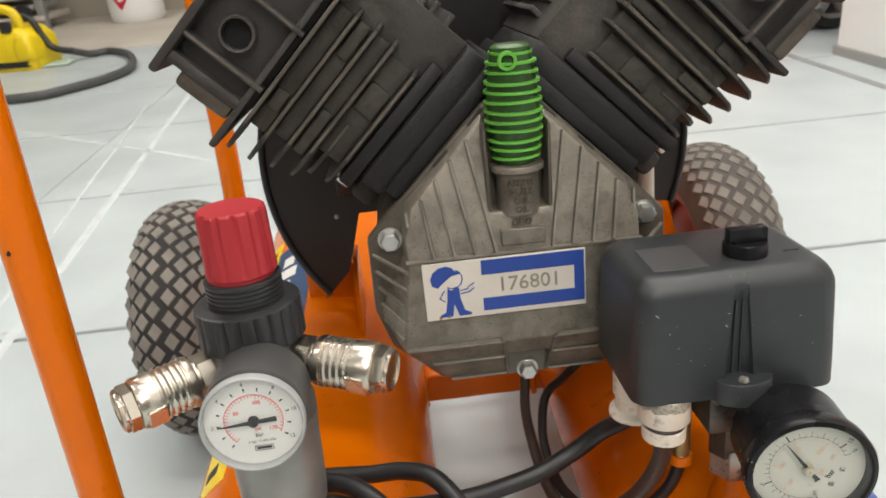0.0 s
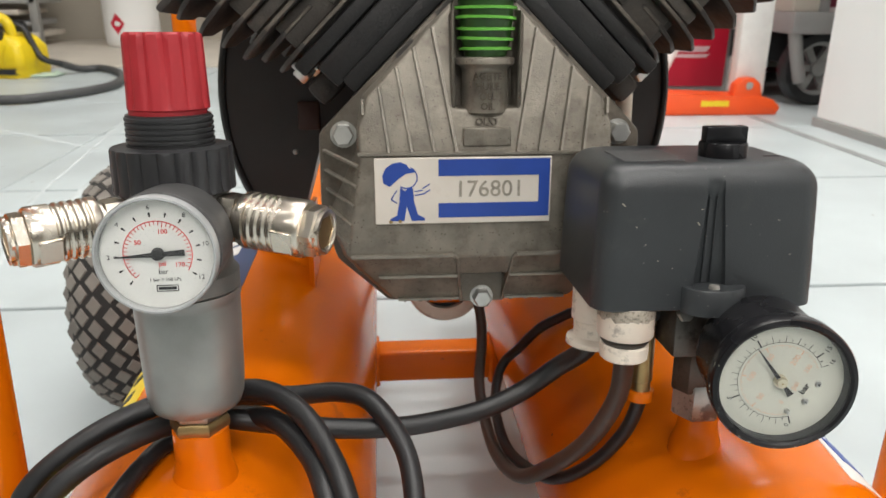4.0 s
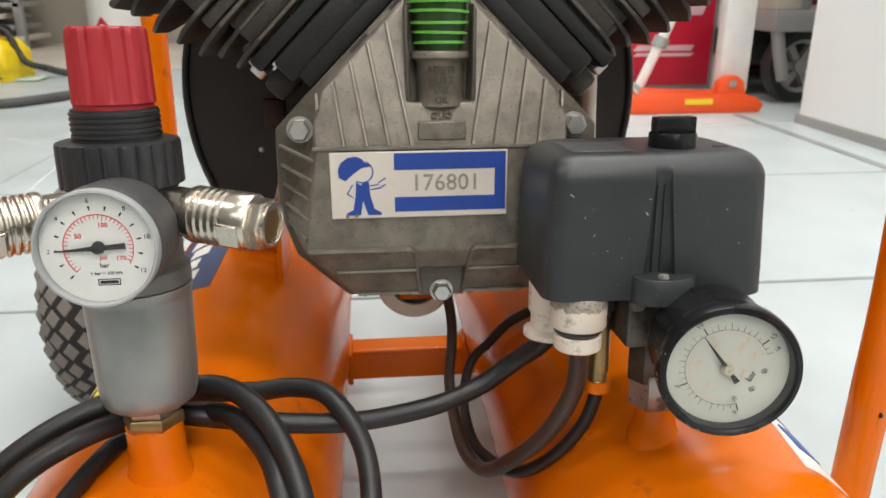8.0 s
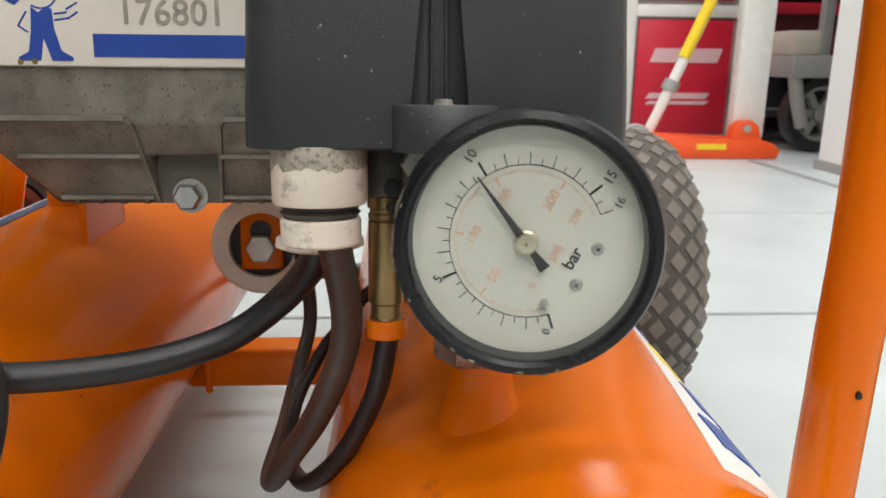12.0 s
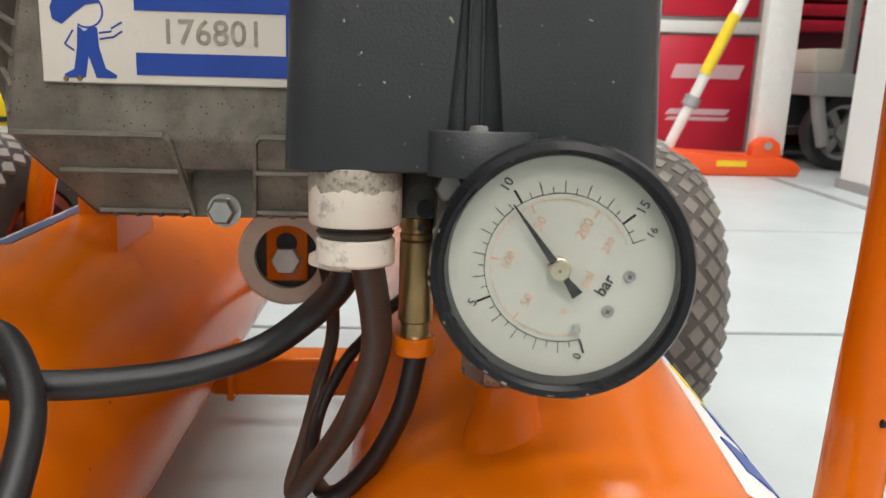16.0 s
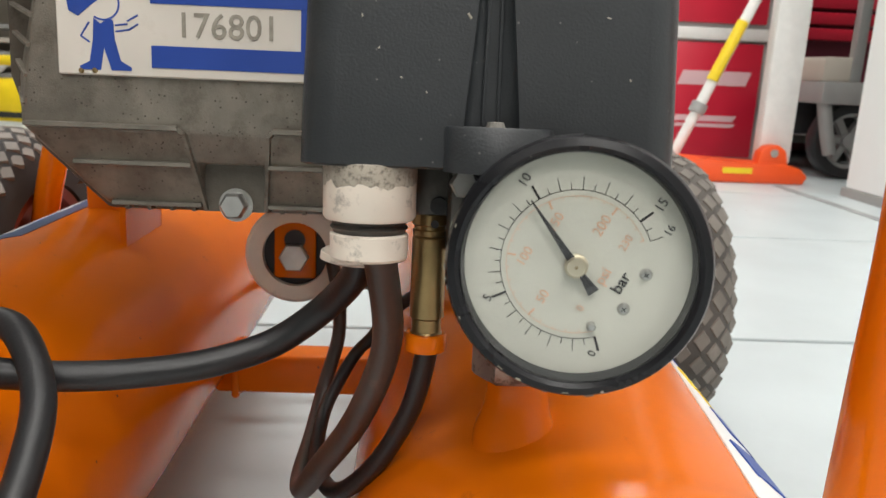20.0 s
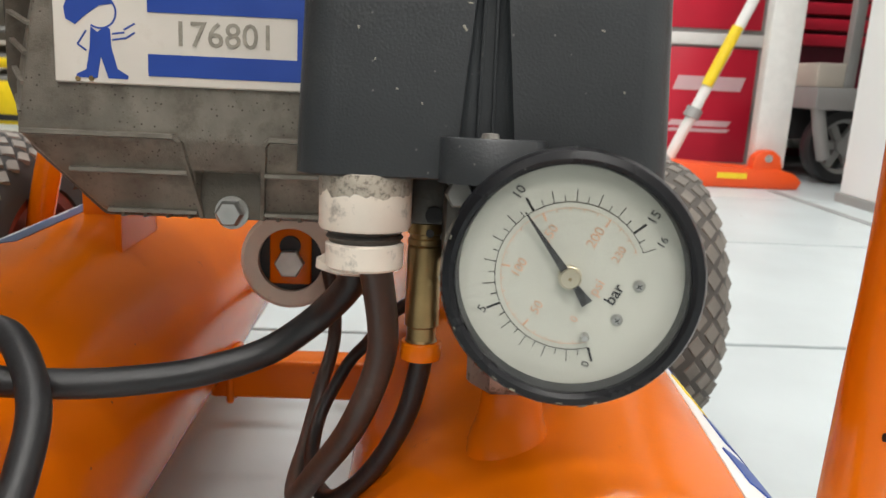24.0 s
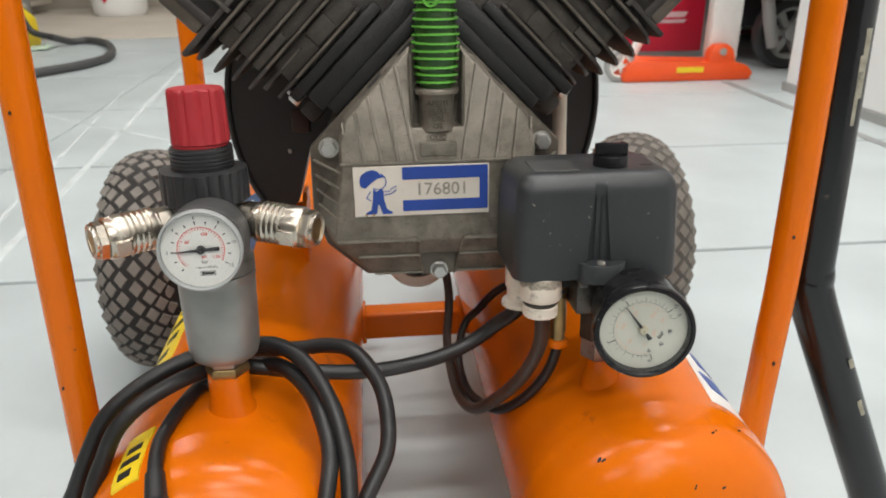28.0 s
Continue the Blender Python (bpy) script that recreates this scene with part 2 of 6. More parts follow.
def glass_mat():
    m = bpy.data.materials.new("clear_glass")
    m.use_nodes = True
    nt = m.node_tree
    n, l = nt.nodes, nt.links
    out = n["Material Output"]
    tr = n.new("ShaderNodeBsdfTransparent")
    gl = n.new("ShaderNodeBsdfGlossy")
    gl.inputs["Roughness"].default_value = 0.06
    fr = n.new("ShaderNodeLayerWeight")
    fr.inputs["Blend"].default_value = 0.5
    pw = n.new("ShaderNodeMath")
    pw.operation = "POWER"
    pw.inputs[1].default_value = 3.5
    l.new(fr.outputs["Facing"], pw.inputs[0])
    ad = n.new("ShaderNodeMath")
    ad.operation = "MULTIPLY_ADD"
    ad.inputs[1].default_value, ad.inputs[2].default_value = 0.6, 0.025
    l.new(pw.outputs[0], ad.inputs[0])
    mx = n.new("ShaderNodeMixShader")
    l.new(ad.outputs[0], mx.inputs[0])
    l.new(tr.outputs[0], mx.inputs[1])
    l.new(gl.outputs[0], mx.inputs[2])
    l.new(mx.outputs[0], out.inputs["Surface"])
    return m


GLASS = glass_mat()
ORANGE.node_tree.nodes["Principled BSDF"].inputs["Specular IOR Level"].default_value = 0.25
GLOSS.node_tree.nodes["Principled BSDF"].inputs["Specular IOR Level"].default_value = 0.25
WEB = mat("dusty_casting", (0.04688, 0.04063, 0.03438), 0.62, 0.25, 0.35, 30, 600, 0.4, (0.13, 0.107, 0.083), 0.45, 38, 0.35, grain=0.3, grain_scale=140)
# Oily soot black, darkened further for the shade inside the V.
SOOT_AND_SHADE = mat("soot_and_shade_casting", (0.01268, 0.01218, 0.01218), 0.5, 0.2, 0.3, 30, 600, 0.3, (0.04, 0.034, 0.029), 0.2, 40, 0.3)
# Greasy metal; its dark tone also serves as painted recess shade.
GREASE_SHADE = mat("greasy_shaded_aluminium", (0.13, 0.114, 0.092), 0.4, 0.45, 0.3, 60, 1200, 0.35, (0.04, 0.032, 0.024), 0.5, 60, 0.26, grain=0.12, grain_scale=420, bump_scale=0.0006)
# Letters are the boss's metal; their shading is put into a darker colour.
LETTER_SHADE = mat("shaded_letters", (0.095, 0.08, 0.06), 0.45, 0.4, 0.3, 200, 900, 0.2, (0.07, 0.06, 0.045), 0.2, 260, 0.2)
HEAD = mat("dusty_head_casting", (0.04739, 0.043, 0.04037), 0.6, 0.25, 0.3, 26, 600, 0.35, (0.12, 0.105, 0.09), 0.25, 26, 0.3, grain=0.3, grain_scale=140)
# Near-black that stands for shaded depth in the port and behind the pump.
SHADE_BLACK = mat("shade_black", (0.0096, 0.0096, 0.0096), 0.9, 0, 0.2, 60, 300, 0.1)
GLAND = mat("oily_ivory_plastic", (0.76, 0.68, 0.58), 0.45, 0, 0.06, 40, 500, 0.06, (0.13, 0.11, 0.085), 0.26, 130, 0.12)
STAIN = mat("oily_grime", (0.42, 0.37, 0.3), 0.5, 0, 0.3, 90, 500, 0.1, (0.06, 0.052, 0.04), 0.42, 600, 0.14)
OILY = mat("oily_steel", (0.085, 0.08, 0.072), 0.4, 0.6, 0.3, 50, 500, 0.2, (0.02, 0.018, 0.015), 0.3, 60, 0.1)
GUARD = mat("black_guard", (0.017, 0.0155, 0.0155), 0.38, 0, 0.3, 20, 300, 0.05)
GLIMPSE = mat("shaded_orange", (0.035, 0.010, 0.006), 0.5, 0, 0.3, 40, 300, 0.1)
GREYINK = mat("faded_black_ink", (0.06, 0.06, 0.058), 0.5, 0, 0.2, 100, 300, 0)
SCRAPE = mat("bare_scrape", (0.3, 0.28, 0.22), 0.6, 0.1, 0.35, 90, 500, 0.3, (0.05, 0.05, 0.05), 0.3, 120, 0.1)
DUST = mat("dusty_screw", (0.2, 0.19, 0.17), 0.8, 0.2, 0.3, 300, 800, 0.4)
GLOSSBAR = mat("scratched_black_tube", (0.006, 0.0065, 0.008), 0.2, 0, 0.2, 30, 300, 0.08, (0.3, 0.27, 0.2), 0.0, 28, 0.04)
BRASS_PALE = mat("pale_brass", (0.6, 0.54, 0.4), 0.35, 0.8, 0.1, 80, 500, 0.05)
NUT = mat("painted_nut", (0.4, 0.39, 0.37), 0.4, 0.7, 0.25, 60, 500, 0.15, (0.05, 0.04, 0.032), 0.34, 50, 0.05)
CLEARGREY = mat("clear_plastic_rim", (0.33, 0.34, 0.34), 0.2, 0, 0.05, 60, 300, 0.02)
PLATE_WHITE = mat("yellowed_white_plate", (0.6, 0.555, 0.49), 0.45, 0, 0.06, 30, 400, 0.04, (0.4, 0.34, 0.27), 0.12, 60, 0.25)
DIALW = mat("gauge_white", (0.68, 0.68, 0.645), 0.5, 0, 0.03, 60, 400, 0.02)
PINKWHITE = mat("white_lettering", (0.75, 0.5, 0.52), 0.5, 0, 0.03, 10, 100, 0.01)
HOSE = mat("grey_hose", (0.07, 0.07, 0.07), 0.5, 0, 0.15, 30, 200, 0.1)
CLOTH = mat("pale_green_cloth", (0.5, 0.62, 0.5), 0.9, 0, 0.1, 30, 300, 0.2)
CHALK = mat("chalk", (0.53, 0.57, 0.575), 0.9, 0, 0.1, 20, 200, 0.1)


# ---- mesh helpers ----
def part(name, bm, material, parent, label="", smooth=True, m=None):
    """Links a bmesh as one mesh object under a thing or a part."""
    me = bpy.data.meshes.new(name)
    bmesh.ops.recalc_face_normals(bm, faces=bm.faces[:])
    bm.to_mesh(me)
    bm.free()
    me.materials.append(material)
    if smooth:
        me.polygons.foreach_set("use_smooth", [True] * len(me.polygons))
        me.set_sharp_from_angle(angle=radians(38))
    return link(name, me, parent, label, m)


def link(name, me, parent, label="", m=None):
    ob = new(name, me)
    if parent:
        ob.parent = parent
    if m is not None:
        ob.matrix_basis = m
    if label:
        ob["label"] = label
    return ob


def thing(name, label, category, m=None, group="", kind=""):
    ob = new(name)
    if m is not None:
        ob.matrix_basis = m
    return tagged(ob, label, category, group, kind)


def frame_to(p, q):
    """A pose at p whose z points to q."""
    p, q = Vector(p), Vector(q)
    return Matrix.Translation(p) @ (q - p).to_track_quat("Z", "Y").to_matrix().to_4x4(), (q - p).length


def put_box(bm, lo, hi, bevel=0.0, seg=2, m=None):
    r = bmesh.ops.create_cube(bm, size=1)
    vs = r["verts"]
    lo, hi = Vector(lo), Vector(hi)
    for v in vs:
        v.co = Vector(((lo[i] + hi[i]) / 2 + v.co[i] * (hi[i] - lo[i]) for i in range(3)))
    if m is not None:
        bmesh.ops.transform(bm, matrix=m, verts=vs)
    if bevel:
        es = list({e for v in vs for e in v.link_edges})
        bmesh.ops.bevel(bm, geom=es, offset=bevel, segments=seg, affect="EDGES", profile=0.5)
    return bm


def lathe(bm, profile, m=None, seg=40, closed=False):
    """Turns (radius, height) pairs about z; zero radius at an end closes it."""
    rings = []
    for r, h in profile:
        if r < 1e-7:
            rings.append([bm.verts.new((0, 0, h))])
        else:
            rings.append([bm.verts.new((r * math.cos(2 * math.pi * i / seg), r * math.sin(2 * math.pi * i / seg), h)) for i in range(seg)])
    pairs = list(zip(rings, rings[1:])) + ([(rings[-1], rings[0])] if closed else [])
    for a, b in pairs:
        for i in range(seg):
            j = (i + 1) % seg
            if len(a) == 1 and len(b) == 1:
                continue
            if len(a) == 1:
                bm.faces.new((a[0], b[i], b[j]))
            elif len(b) == 1:
                bm.faces.new((a[i], a[j], b[0]))
            else:
                bm.faces.new((a[i], a[j], b[j], b[i]))
    if not closed:
        for ring in (rings[0], rings[-1]):
            if len(ring) > 1:
                bm.faces.new(ring)
    if m is not None:
        bmesh.ops.transform(bm, matrix=m, verts=[v for ring in rings for v in ring])
    return bm


def rod(bm, p, q, r, r2=None, seg=20, bev=0.0):
    m, d = frame_to(p, q)
    r2 = r if r2 is None else r2
    prof = [(r, 0), (r2, d)] if not bev else [(r - bev, 0), (r, bev), (r2, d - bev), (r2 - bev, d)]
    return lathe(bm, prof, m, seg)


def hexnut(bm, p, q, r, bev=0.0008):
    m, d = frame_to(p, q)
    return lathe(bm, [(r - bev, 0), (r, bev * 1.2), (r, d - bev * 1.2), (r - bev, d)], m, 6)


def smooth_path(points, per=8):
    """Catmull-Rom through the points."""
    ps = [Vector(p) for p in points]
    ps = [2 * ps[0] - ps[1]] + ps + [2 * ps[-1] - ps[-2]]
    out = []
    for a, b, c, d in zip(ps, ps[1:], ps[2:], ps[3:]):
        for k in range(per):
            t = k / per
            out.append(0.5 * ((2 * b) + (c - a) * t + (2 * a - 5 * b + 4 * c - d) * t * t + (3 * b - a - 3 * c + d) * t ** 3))
    return out + [ps[-2]]


def tube(bm, points, r, seg=14, per=8, curve=True):
    ps = smooth_path(points, per) if curve else [Vector(p) for p in points]
    normal, rings = None, []
    for i, p in enumerate(ps):
        t = (ps[min(i + 1, len(ps) - 1)] - ps[max(i - 1, 0)]).normalized()
        normal = (normal - t * normal.dot(t)).normalized() if normal else t.orthogonal().normalized()
        side = t.cross(normal)
        rad = r(i / (len(ps) - 1)) if callable(r) else r
        rings.append([bm.verts.new(p + rad * (math.cos(2 * math.pi * k / seg) * normal + math.sin(2 * math.pi * k / seg) * side)) for k in range(seg)])
    for a, b in zip(rings, rings[1:]):
        for k in range(seg):
            bm.faces.new((a[k], a[(k + 1) % seg], b[(k + 1) % seg], b[k]))
    bm.faces.new(rings[0]), bm.faces.new(rings[-1])
    return bm


def prism(bm, poly, y0, y1, poly2=None, m=None, bevel=0.0):
    """Extrudes a polygon of (x, z) from y0 to y1, where it may take another outline."""
    a = [bm.verts.new((x, y0, z)) for x, z in poly]
    b = [bm.verts.new((x, y1, z)) for x, z in (poly2 or poly)]
    k = len(a)
    fs = [bm.faces.new(a), bm.faces.new(b[::-1])]
    fs += [bm.faces.new((a[i], b[i], b[(i + 1) % k], a[(i + 1) % k])) for i in range(k)]
    if bevel:
        bmesh.ops.bevel(bm, geom=list({e for f in fs for e in f.edges}), offset=bevel, segments=2, affect="EDGES", profile=0.5)
    if m is not None:
        bmesh.ops.transform(bm, matrix=m, verts=bm.verts[:])
    return bm


def text_part(body, size, m, material, parent, depth=0.0002, name="lettering", label="", spacing=1.0, bold=0.0):
    """Raised letters in the built-in font, centred on m."""
    cu = bpy.data.curves.new(name, "FONT")
    cu.body, cu.size, cu.extrude, cu.align_x, cu.align_y, cu.resolution_u = body, size, depth, "CENTER", "CENTER", 3
    cu.space_character, cu.offset = spacing, bold
    tmp = new(name, cu)
    me = bpy.data.meshes.new_from_object(tmp.evaluated_get(bpy.context.evaluated_depsgraph_get()))
    bpy.data.objects.remove(tmp)
    bpy.data.curves.remove(cu)
    me.materials.clear()
    me.materials.append(material)
    return link(name, me, parent, label, m)


def nbm():
    return bmesh.new()


def strip(bm, p, q, w, h, up=(0, -1, 0)):
    """A slim bar from p to q, w wide, standing h proud along up."""
    p, q, u = Vector(p), Vector(q), Vector(up).normalized()
    d = (q - p).normalized()
    s = d.cross(u).normalized() * (w / 2)
    lowv = [p + s, q + s, q - s, p - s]
    t = 0.62
    top = [p + s * t + u * h, q + s * t + u * h, q - s * t + u * h, p - s * t + u * h]
    a = [bm.verts.new(v) for v in lowv]
    b = [bm.verts.new(v) for v in top]
    bm.faces.new(b)
    for k in range(4):
        bm.faces.new((a[k], a[(k + 1) % 4], b[(k + 1) % 4], b[k]))
    bm.faces.new(a[::-1])
    return bm


def arc(bm, r, w, d0, d1, n=60):
    vs = []
    for k in range(n + 1):
        a = radians(d0 + (d1 - d0) * k / n)
        vs.append([bm.verts.new(((r + s * w / 2) * math.cos(a), (r + s * w / 2) * math.sin(a), h)) for s, h in ((-1, 0), (-1, 0.0001), (1, 0.0001), (1, 0))])
    for a, b in zip(vs, vs[1:]):
        for i in range(4):
            bm.faces.new((a[i], a[(i + 1) % 4], b[(i + 1) % 4], b[i]))
    return bm


# ---- the hall ----
X0, X1, Y0, Y1 = -6.0, 6.0, -8.8, 6.7


def slab(name, lo, hi, material, label, category, bevel=0.0):
    ob = part(name, put_box(nbm(), lo, hi, bevel), material, None, smooth=False)
    return tagged(ob, label, category, kind="structure")


floor = slab("floor", (X0, Y0, -0.2), (X1, Y1, -0.006), JOINT, "pale grey hall floor cast in long strips", "floor")
slab("wall_north", (X0, Y1, -0.2), (X1, Y1 + 0.2, CEILING), CONCRETE, "bare beige concrete wall at the back of the hall", "wall")
# Unseen walls and ceiling, added to close the hall and bounce light.
slab("wall_south", (X0, Y0 - 0.2, -0.2), (X1, Y0, CEILING), CONCRETE, "plain concrete wall behind the workplace", "wall")
slab("wall_west", (X0 - 0.2, Y0, -0.2), (X0, Y1, CEILING), CONCRETE, "plain concrete side wall of the hall", "wall")
slab("wall_east", (X1, Y0, -0.2), (X1 + 0.2, Y1, CEILING), CONCRETE, "plain concrete side wall of the hall", "wall")
slab("ceiling", (X0, Y0, CEILING + 0.1), (X1, Y1, CEILING + 0.2), CEIL, "plain white hall ceiling under the roof", "ceiling")

lamp_first = None
for x, y in LAMPS:
    if lamp_first is None:
        lamp_first = thing("ceiling_light", "long white fluorescent batten, added out of view under the ceiling", "lamp", pose(x, y, CEILING), "lamps in rows under the ceiling")
        part("housing", put_box(nbm(), (-0.65, -0.12, 0.0), (0.65, 0.12, 0.1), 0.01), WHITE, lamp_first)
        part("diffuser", put_box(nbm(), (-0.63, -0.1, -0.03), (0.63, 0.1, -0.002), 0.012), GLOW, lamp_first)
    else:
        copy_thing(lamp_first, pose(x, y, CEILING))
    li = bpy.data.lights.new("tube_light", "AREA")
    li.shape, li.size, li.size_y, li.energy, li.color = "RECTANGLE", 1.3, 0.24, LAMP_POWER, LAMP_COLOUR
    lo = new("tube_light", li)
    lo.matrix_basis = pose(x, y, CEILING - 0.04)

slab("partition", (1.575, -2.5, 0.03), (1.7, 2.56, 2.6), PANEL, "white partition wall panel with a grey foot strip", "wall", 0.004)
slab("baseboard", (1.567, -2.5, 0.0), (1.71, 2.57, 0.03), GREYMET, "narrow grey strip at the foot of the partition", "trim")
slab("trim", (1.42, -2.5, -0.004), (1.45, 2.75, 0.002), JOINT, "thin grey strip let into the floor along the partition", "trim")
slab("pavement", (X0, 4.6, -0.004), (0.9, Y1, 0.012), KERB, "beige concrete strip at the back of the hall floor", "pavement", 0.004)

# ---- the compressor ----
comp = thing("air_compressor", "orange twin-tank air compressor with V-twin pump on pneumatic wheels", "compressor", SEAT)
XL, XR, TR, TZ, TY, TILT = -0.079, 0.2175, 0.0925, 0.125, 0.4, 4.7
ENG = 0.079


def tank_m(xc):
    return pose(xc, TY, TZ, -90 + TILT)


def on_tank(xc, y, deg, lift=0.0):
    """A place on the shell of a tank: distance along it and angle from the top."""
    a, r = radians(deg), TR + lift
    if y < 0.302:
        r = TR * math.sin(math.acos(min(1.0, (0.302 - y) / 0.05) ** (1 / 0.9))) ** 0.75 + lift
    return pose(xc, TY, TZ, TILT) @ Vector((r * math.sin(a), y - TY, r * math.cos(a)))


def tank(xc):
    y0, y1, dome = 0.302 - TY, 0.98 - TY, 0.05
    prof = []
    for k in range(13):
        a = math.pi / 2 * k / 12
        prof.append((TR * math.sin(a) ** 0.75 if k else 0, y0 - dome * math.cos(a) ** 0.9))
    prof += [(TR, y0 + 0.004), (TR * 1.004, y0 + 0.008), (TR * 1.006, y0 + 0.011), (TR * 1.006, y0 + 0.014), (TR * 1.002, y0 + 0.018), (TR, y0 + 0.024), (TR, y0 + 0.036), (TR, y1)]
    for k in range(11, -1, -1):
        a = math.pi / 2 * k / 12
        prof.append((TR * math.sin(a) ** 0.75 if k else 0, y1 + dome * math.cos(a)))
    shell = part("tank", lathe(nbm(), prof, tank_m(xc), 88), ORANGE, comp, "glossy orange cylindrical air tank")
    me = shell.data
    inv = tank_m(xc).inverted()
    for v in me.vertices:
        p = inv @ v.co
        w = max(0.0, 1 - abs(p.z - y0 - 0.012) / 0.02)
        if w:
            k = 1 + w * (0.004 + 0.009 * noise.noise((p.x * 42, p.y * 42, xc * 30)))
            v.co = tank_m(xc) @ Vector((p.x * k, p.y * k, p.z + w * 0.002 * noise.noise((p.x * 60, p.y * 60, 4))))
    return shell


def patch(name, xc, y0, y1, d0, d1, material, parent, lift=0.0005, label="", skew=0.0):
    """A sticker that follows the shell; skew turns its far end round the tank."""
    bm = nbm()
    n, k = 8, 6
    grid = [[bm.verts.new(on_tank(xc, y0 + (y1 - y0) * i / n, d0 + (d1 - d0) * j / k + skew * i / n, lift)) for j in range(k + 1)] for i in range(n + 1)]
    under = [[bm.verts.new(on_tank(xc, y0 + (y1 - y0) * i / n, d0 + (d1 - d0) * j / k + skew * i / n, -0.0004)) for j in range(k + 1)] for i in range(n + 1)]
    for i in range(n):
        for j in range(k):
            bm.faces.new((grid[i][j], grid[i + 1][j], grid[i + 1][j + 1], grid[i][j + 1]))
    for i in range(n):
        bm.faces.new((grid[i][0], under[i][0], under[i + 1][0], grid[i + 1][0]))
        bm.faces.new((grid[i][k], grid[i + 1][k], under[i + 1][k], under[i][k]))
    for j in range(k):
        bm.faces.new((grid[0][j], grid[0][j + 1], under[0][j + 1], under[0][j]))
        bm.faces.new((grid[n][j], under[n][j], under[n][j + 1], grid[n][j + 1]))
    return part(name, bm, material, parent, label)


tank_l, tank_r = tank(XL), tank(XR)
bar = part("cross_bar", put_box(nbm(), (XL + 0.075, 0.674, 0.092), (XR - 0.075, 0.708, 0.123), 0.0035, 3), ORANGE, comp, "orange square tube between the tanks")
for x in (XL + TR - 0.001, XR - TR + 0.001):
    ring = [(x, y, z) for y, z in ((0.673, 0.091), (0.673, 0.124), (0.709, 0.124), (0.709, 0.091), (0.673, 0.091))]
    part("weld_bead", tube(nbm(), ring, lambda t: 0.0028 + 0.0006 * math.sin(70 * t), 10, 6), ORANGE, bar)

for pts in ([(-0.1742, 0.353, 0.05), (-0.1742, 0.353, 0.3), (-0.1742, 0.353, 0.9)], [(0.311, 0.354, 0.05), (0.3125, 0.354, 0.15), (0.3165, 0.354, 0.22), (0.3212, 0.354, 0.3), (0.3235, 0.352, 0.5), (0.325, 0.348, 0.9)]):
    part("post", tube(nbm(), pts, 0.0108, 24, 6), ORANGE, comp, "upright orange tube with chipped paint")
part("front_foot_bar", tube(nbm(), [(-0.1742, 0.353, 0.052), (-0.168, 0.353, 0.03), (-0.145, 0.353, 0.02), (0.28, 0.354, 0.02), (0.304, 0.354, 0.03), (0.311, 0.354, 0.052)], 0.0108, 20, 5), ORANGE, comp, "orange cross tube under the tanks")
for x in (-0.12, 0.265):
    part("rubber_foot", lathe(nbm(), [(0.018, -0.036), (0.02, -0.033), (0.016, 0.012), (0.0, 0.012)], pose(x, 0.34, 0), 24), BLACK, comp, "black rubber foot")
for x, y, z, r in ((0.3272, 0.3445, 0.262, 0.0006), (0.3175, 0.3436, 0.3105, 0.0009), (0.316, 0.3434, 0.214, 0.0011), (-0.1785, 0.3432, 0.2285, 0.0008), (-0.1765, 0.3426, 0.41, 0.0009)):
    part("paint_chip", lathe(nbm(), [(0, 0.0016), (r * 0.7, 0.0014), (r, 0.0)], pose(x, y, z, 90) @ Matrix.Diagonal((1.0, 1.6, 1, 1)), 9), SOOT_AND_SHADE, comp, "dark chip in the paint")
for x, s in ((-0.173, -1), (0.288, 1)):
    part("rear_post", tube(nbm(), [(x, 0.8, 0.9), (x, 0.8, 0.5), (x, 0.8, 0.32), (x + s * 0.004, 0.801, 0.285), (x + s * 0.022, 0.815, 0.235), (x + s * 0.05, 0.845, 0.16)], 0.0118, 20, 6), ORANGE, comp, "bent orange rear tube")
part("handle_bar", tube(nbm(), [(0.350, 0.37, 0.9), (0.350, 0.37, 0.5), (0.350, 0.37, 0.30), (0.3515, 0.37, 0.272), (0.359, 0.37, 0.243), (0.429, 0.37, 0.082), (0.44, 0.37, 0.055)], 0.0165, 24, 6), GLOSSBAR, comp, "black scratched steel handle tube")
for k, (x, z0, z1, w) in enumerate(((0.3535, 0.384, 0.405, 0.004), (0.3545, 0.402, 0.43, 0.006), (0.3555, 0.425, 0.447, 0.0045), (0.3865, 0.2, 0.207, 0.004), (0.4025, 0.158, 0.171, 0.004))):
    bend = 0.0 if z0 > 0.3 else -0.43 * (z1 - z0)
    part("scrape", strip(nbm(), (x, 0.3545, z0), (x + bend, 0.3543, z1), w, 0.0006, (0.15, -1, 0)), SCRAPE, comp, "bare scrape in the paint")


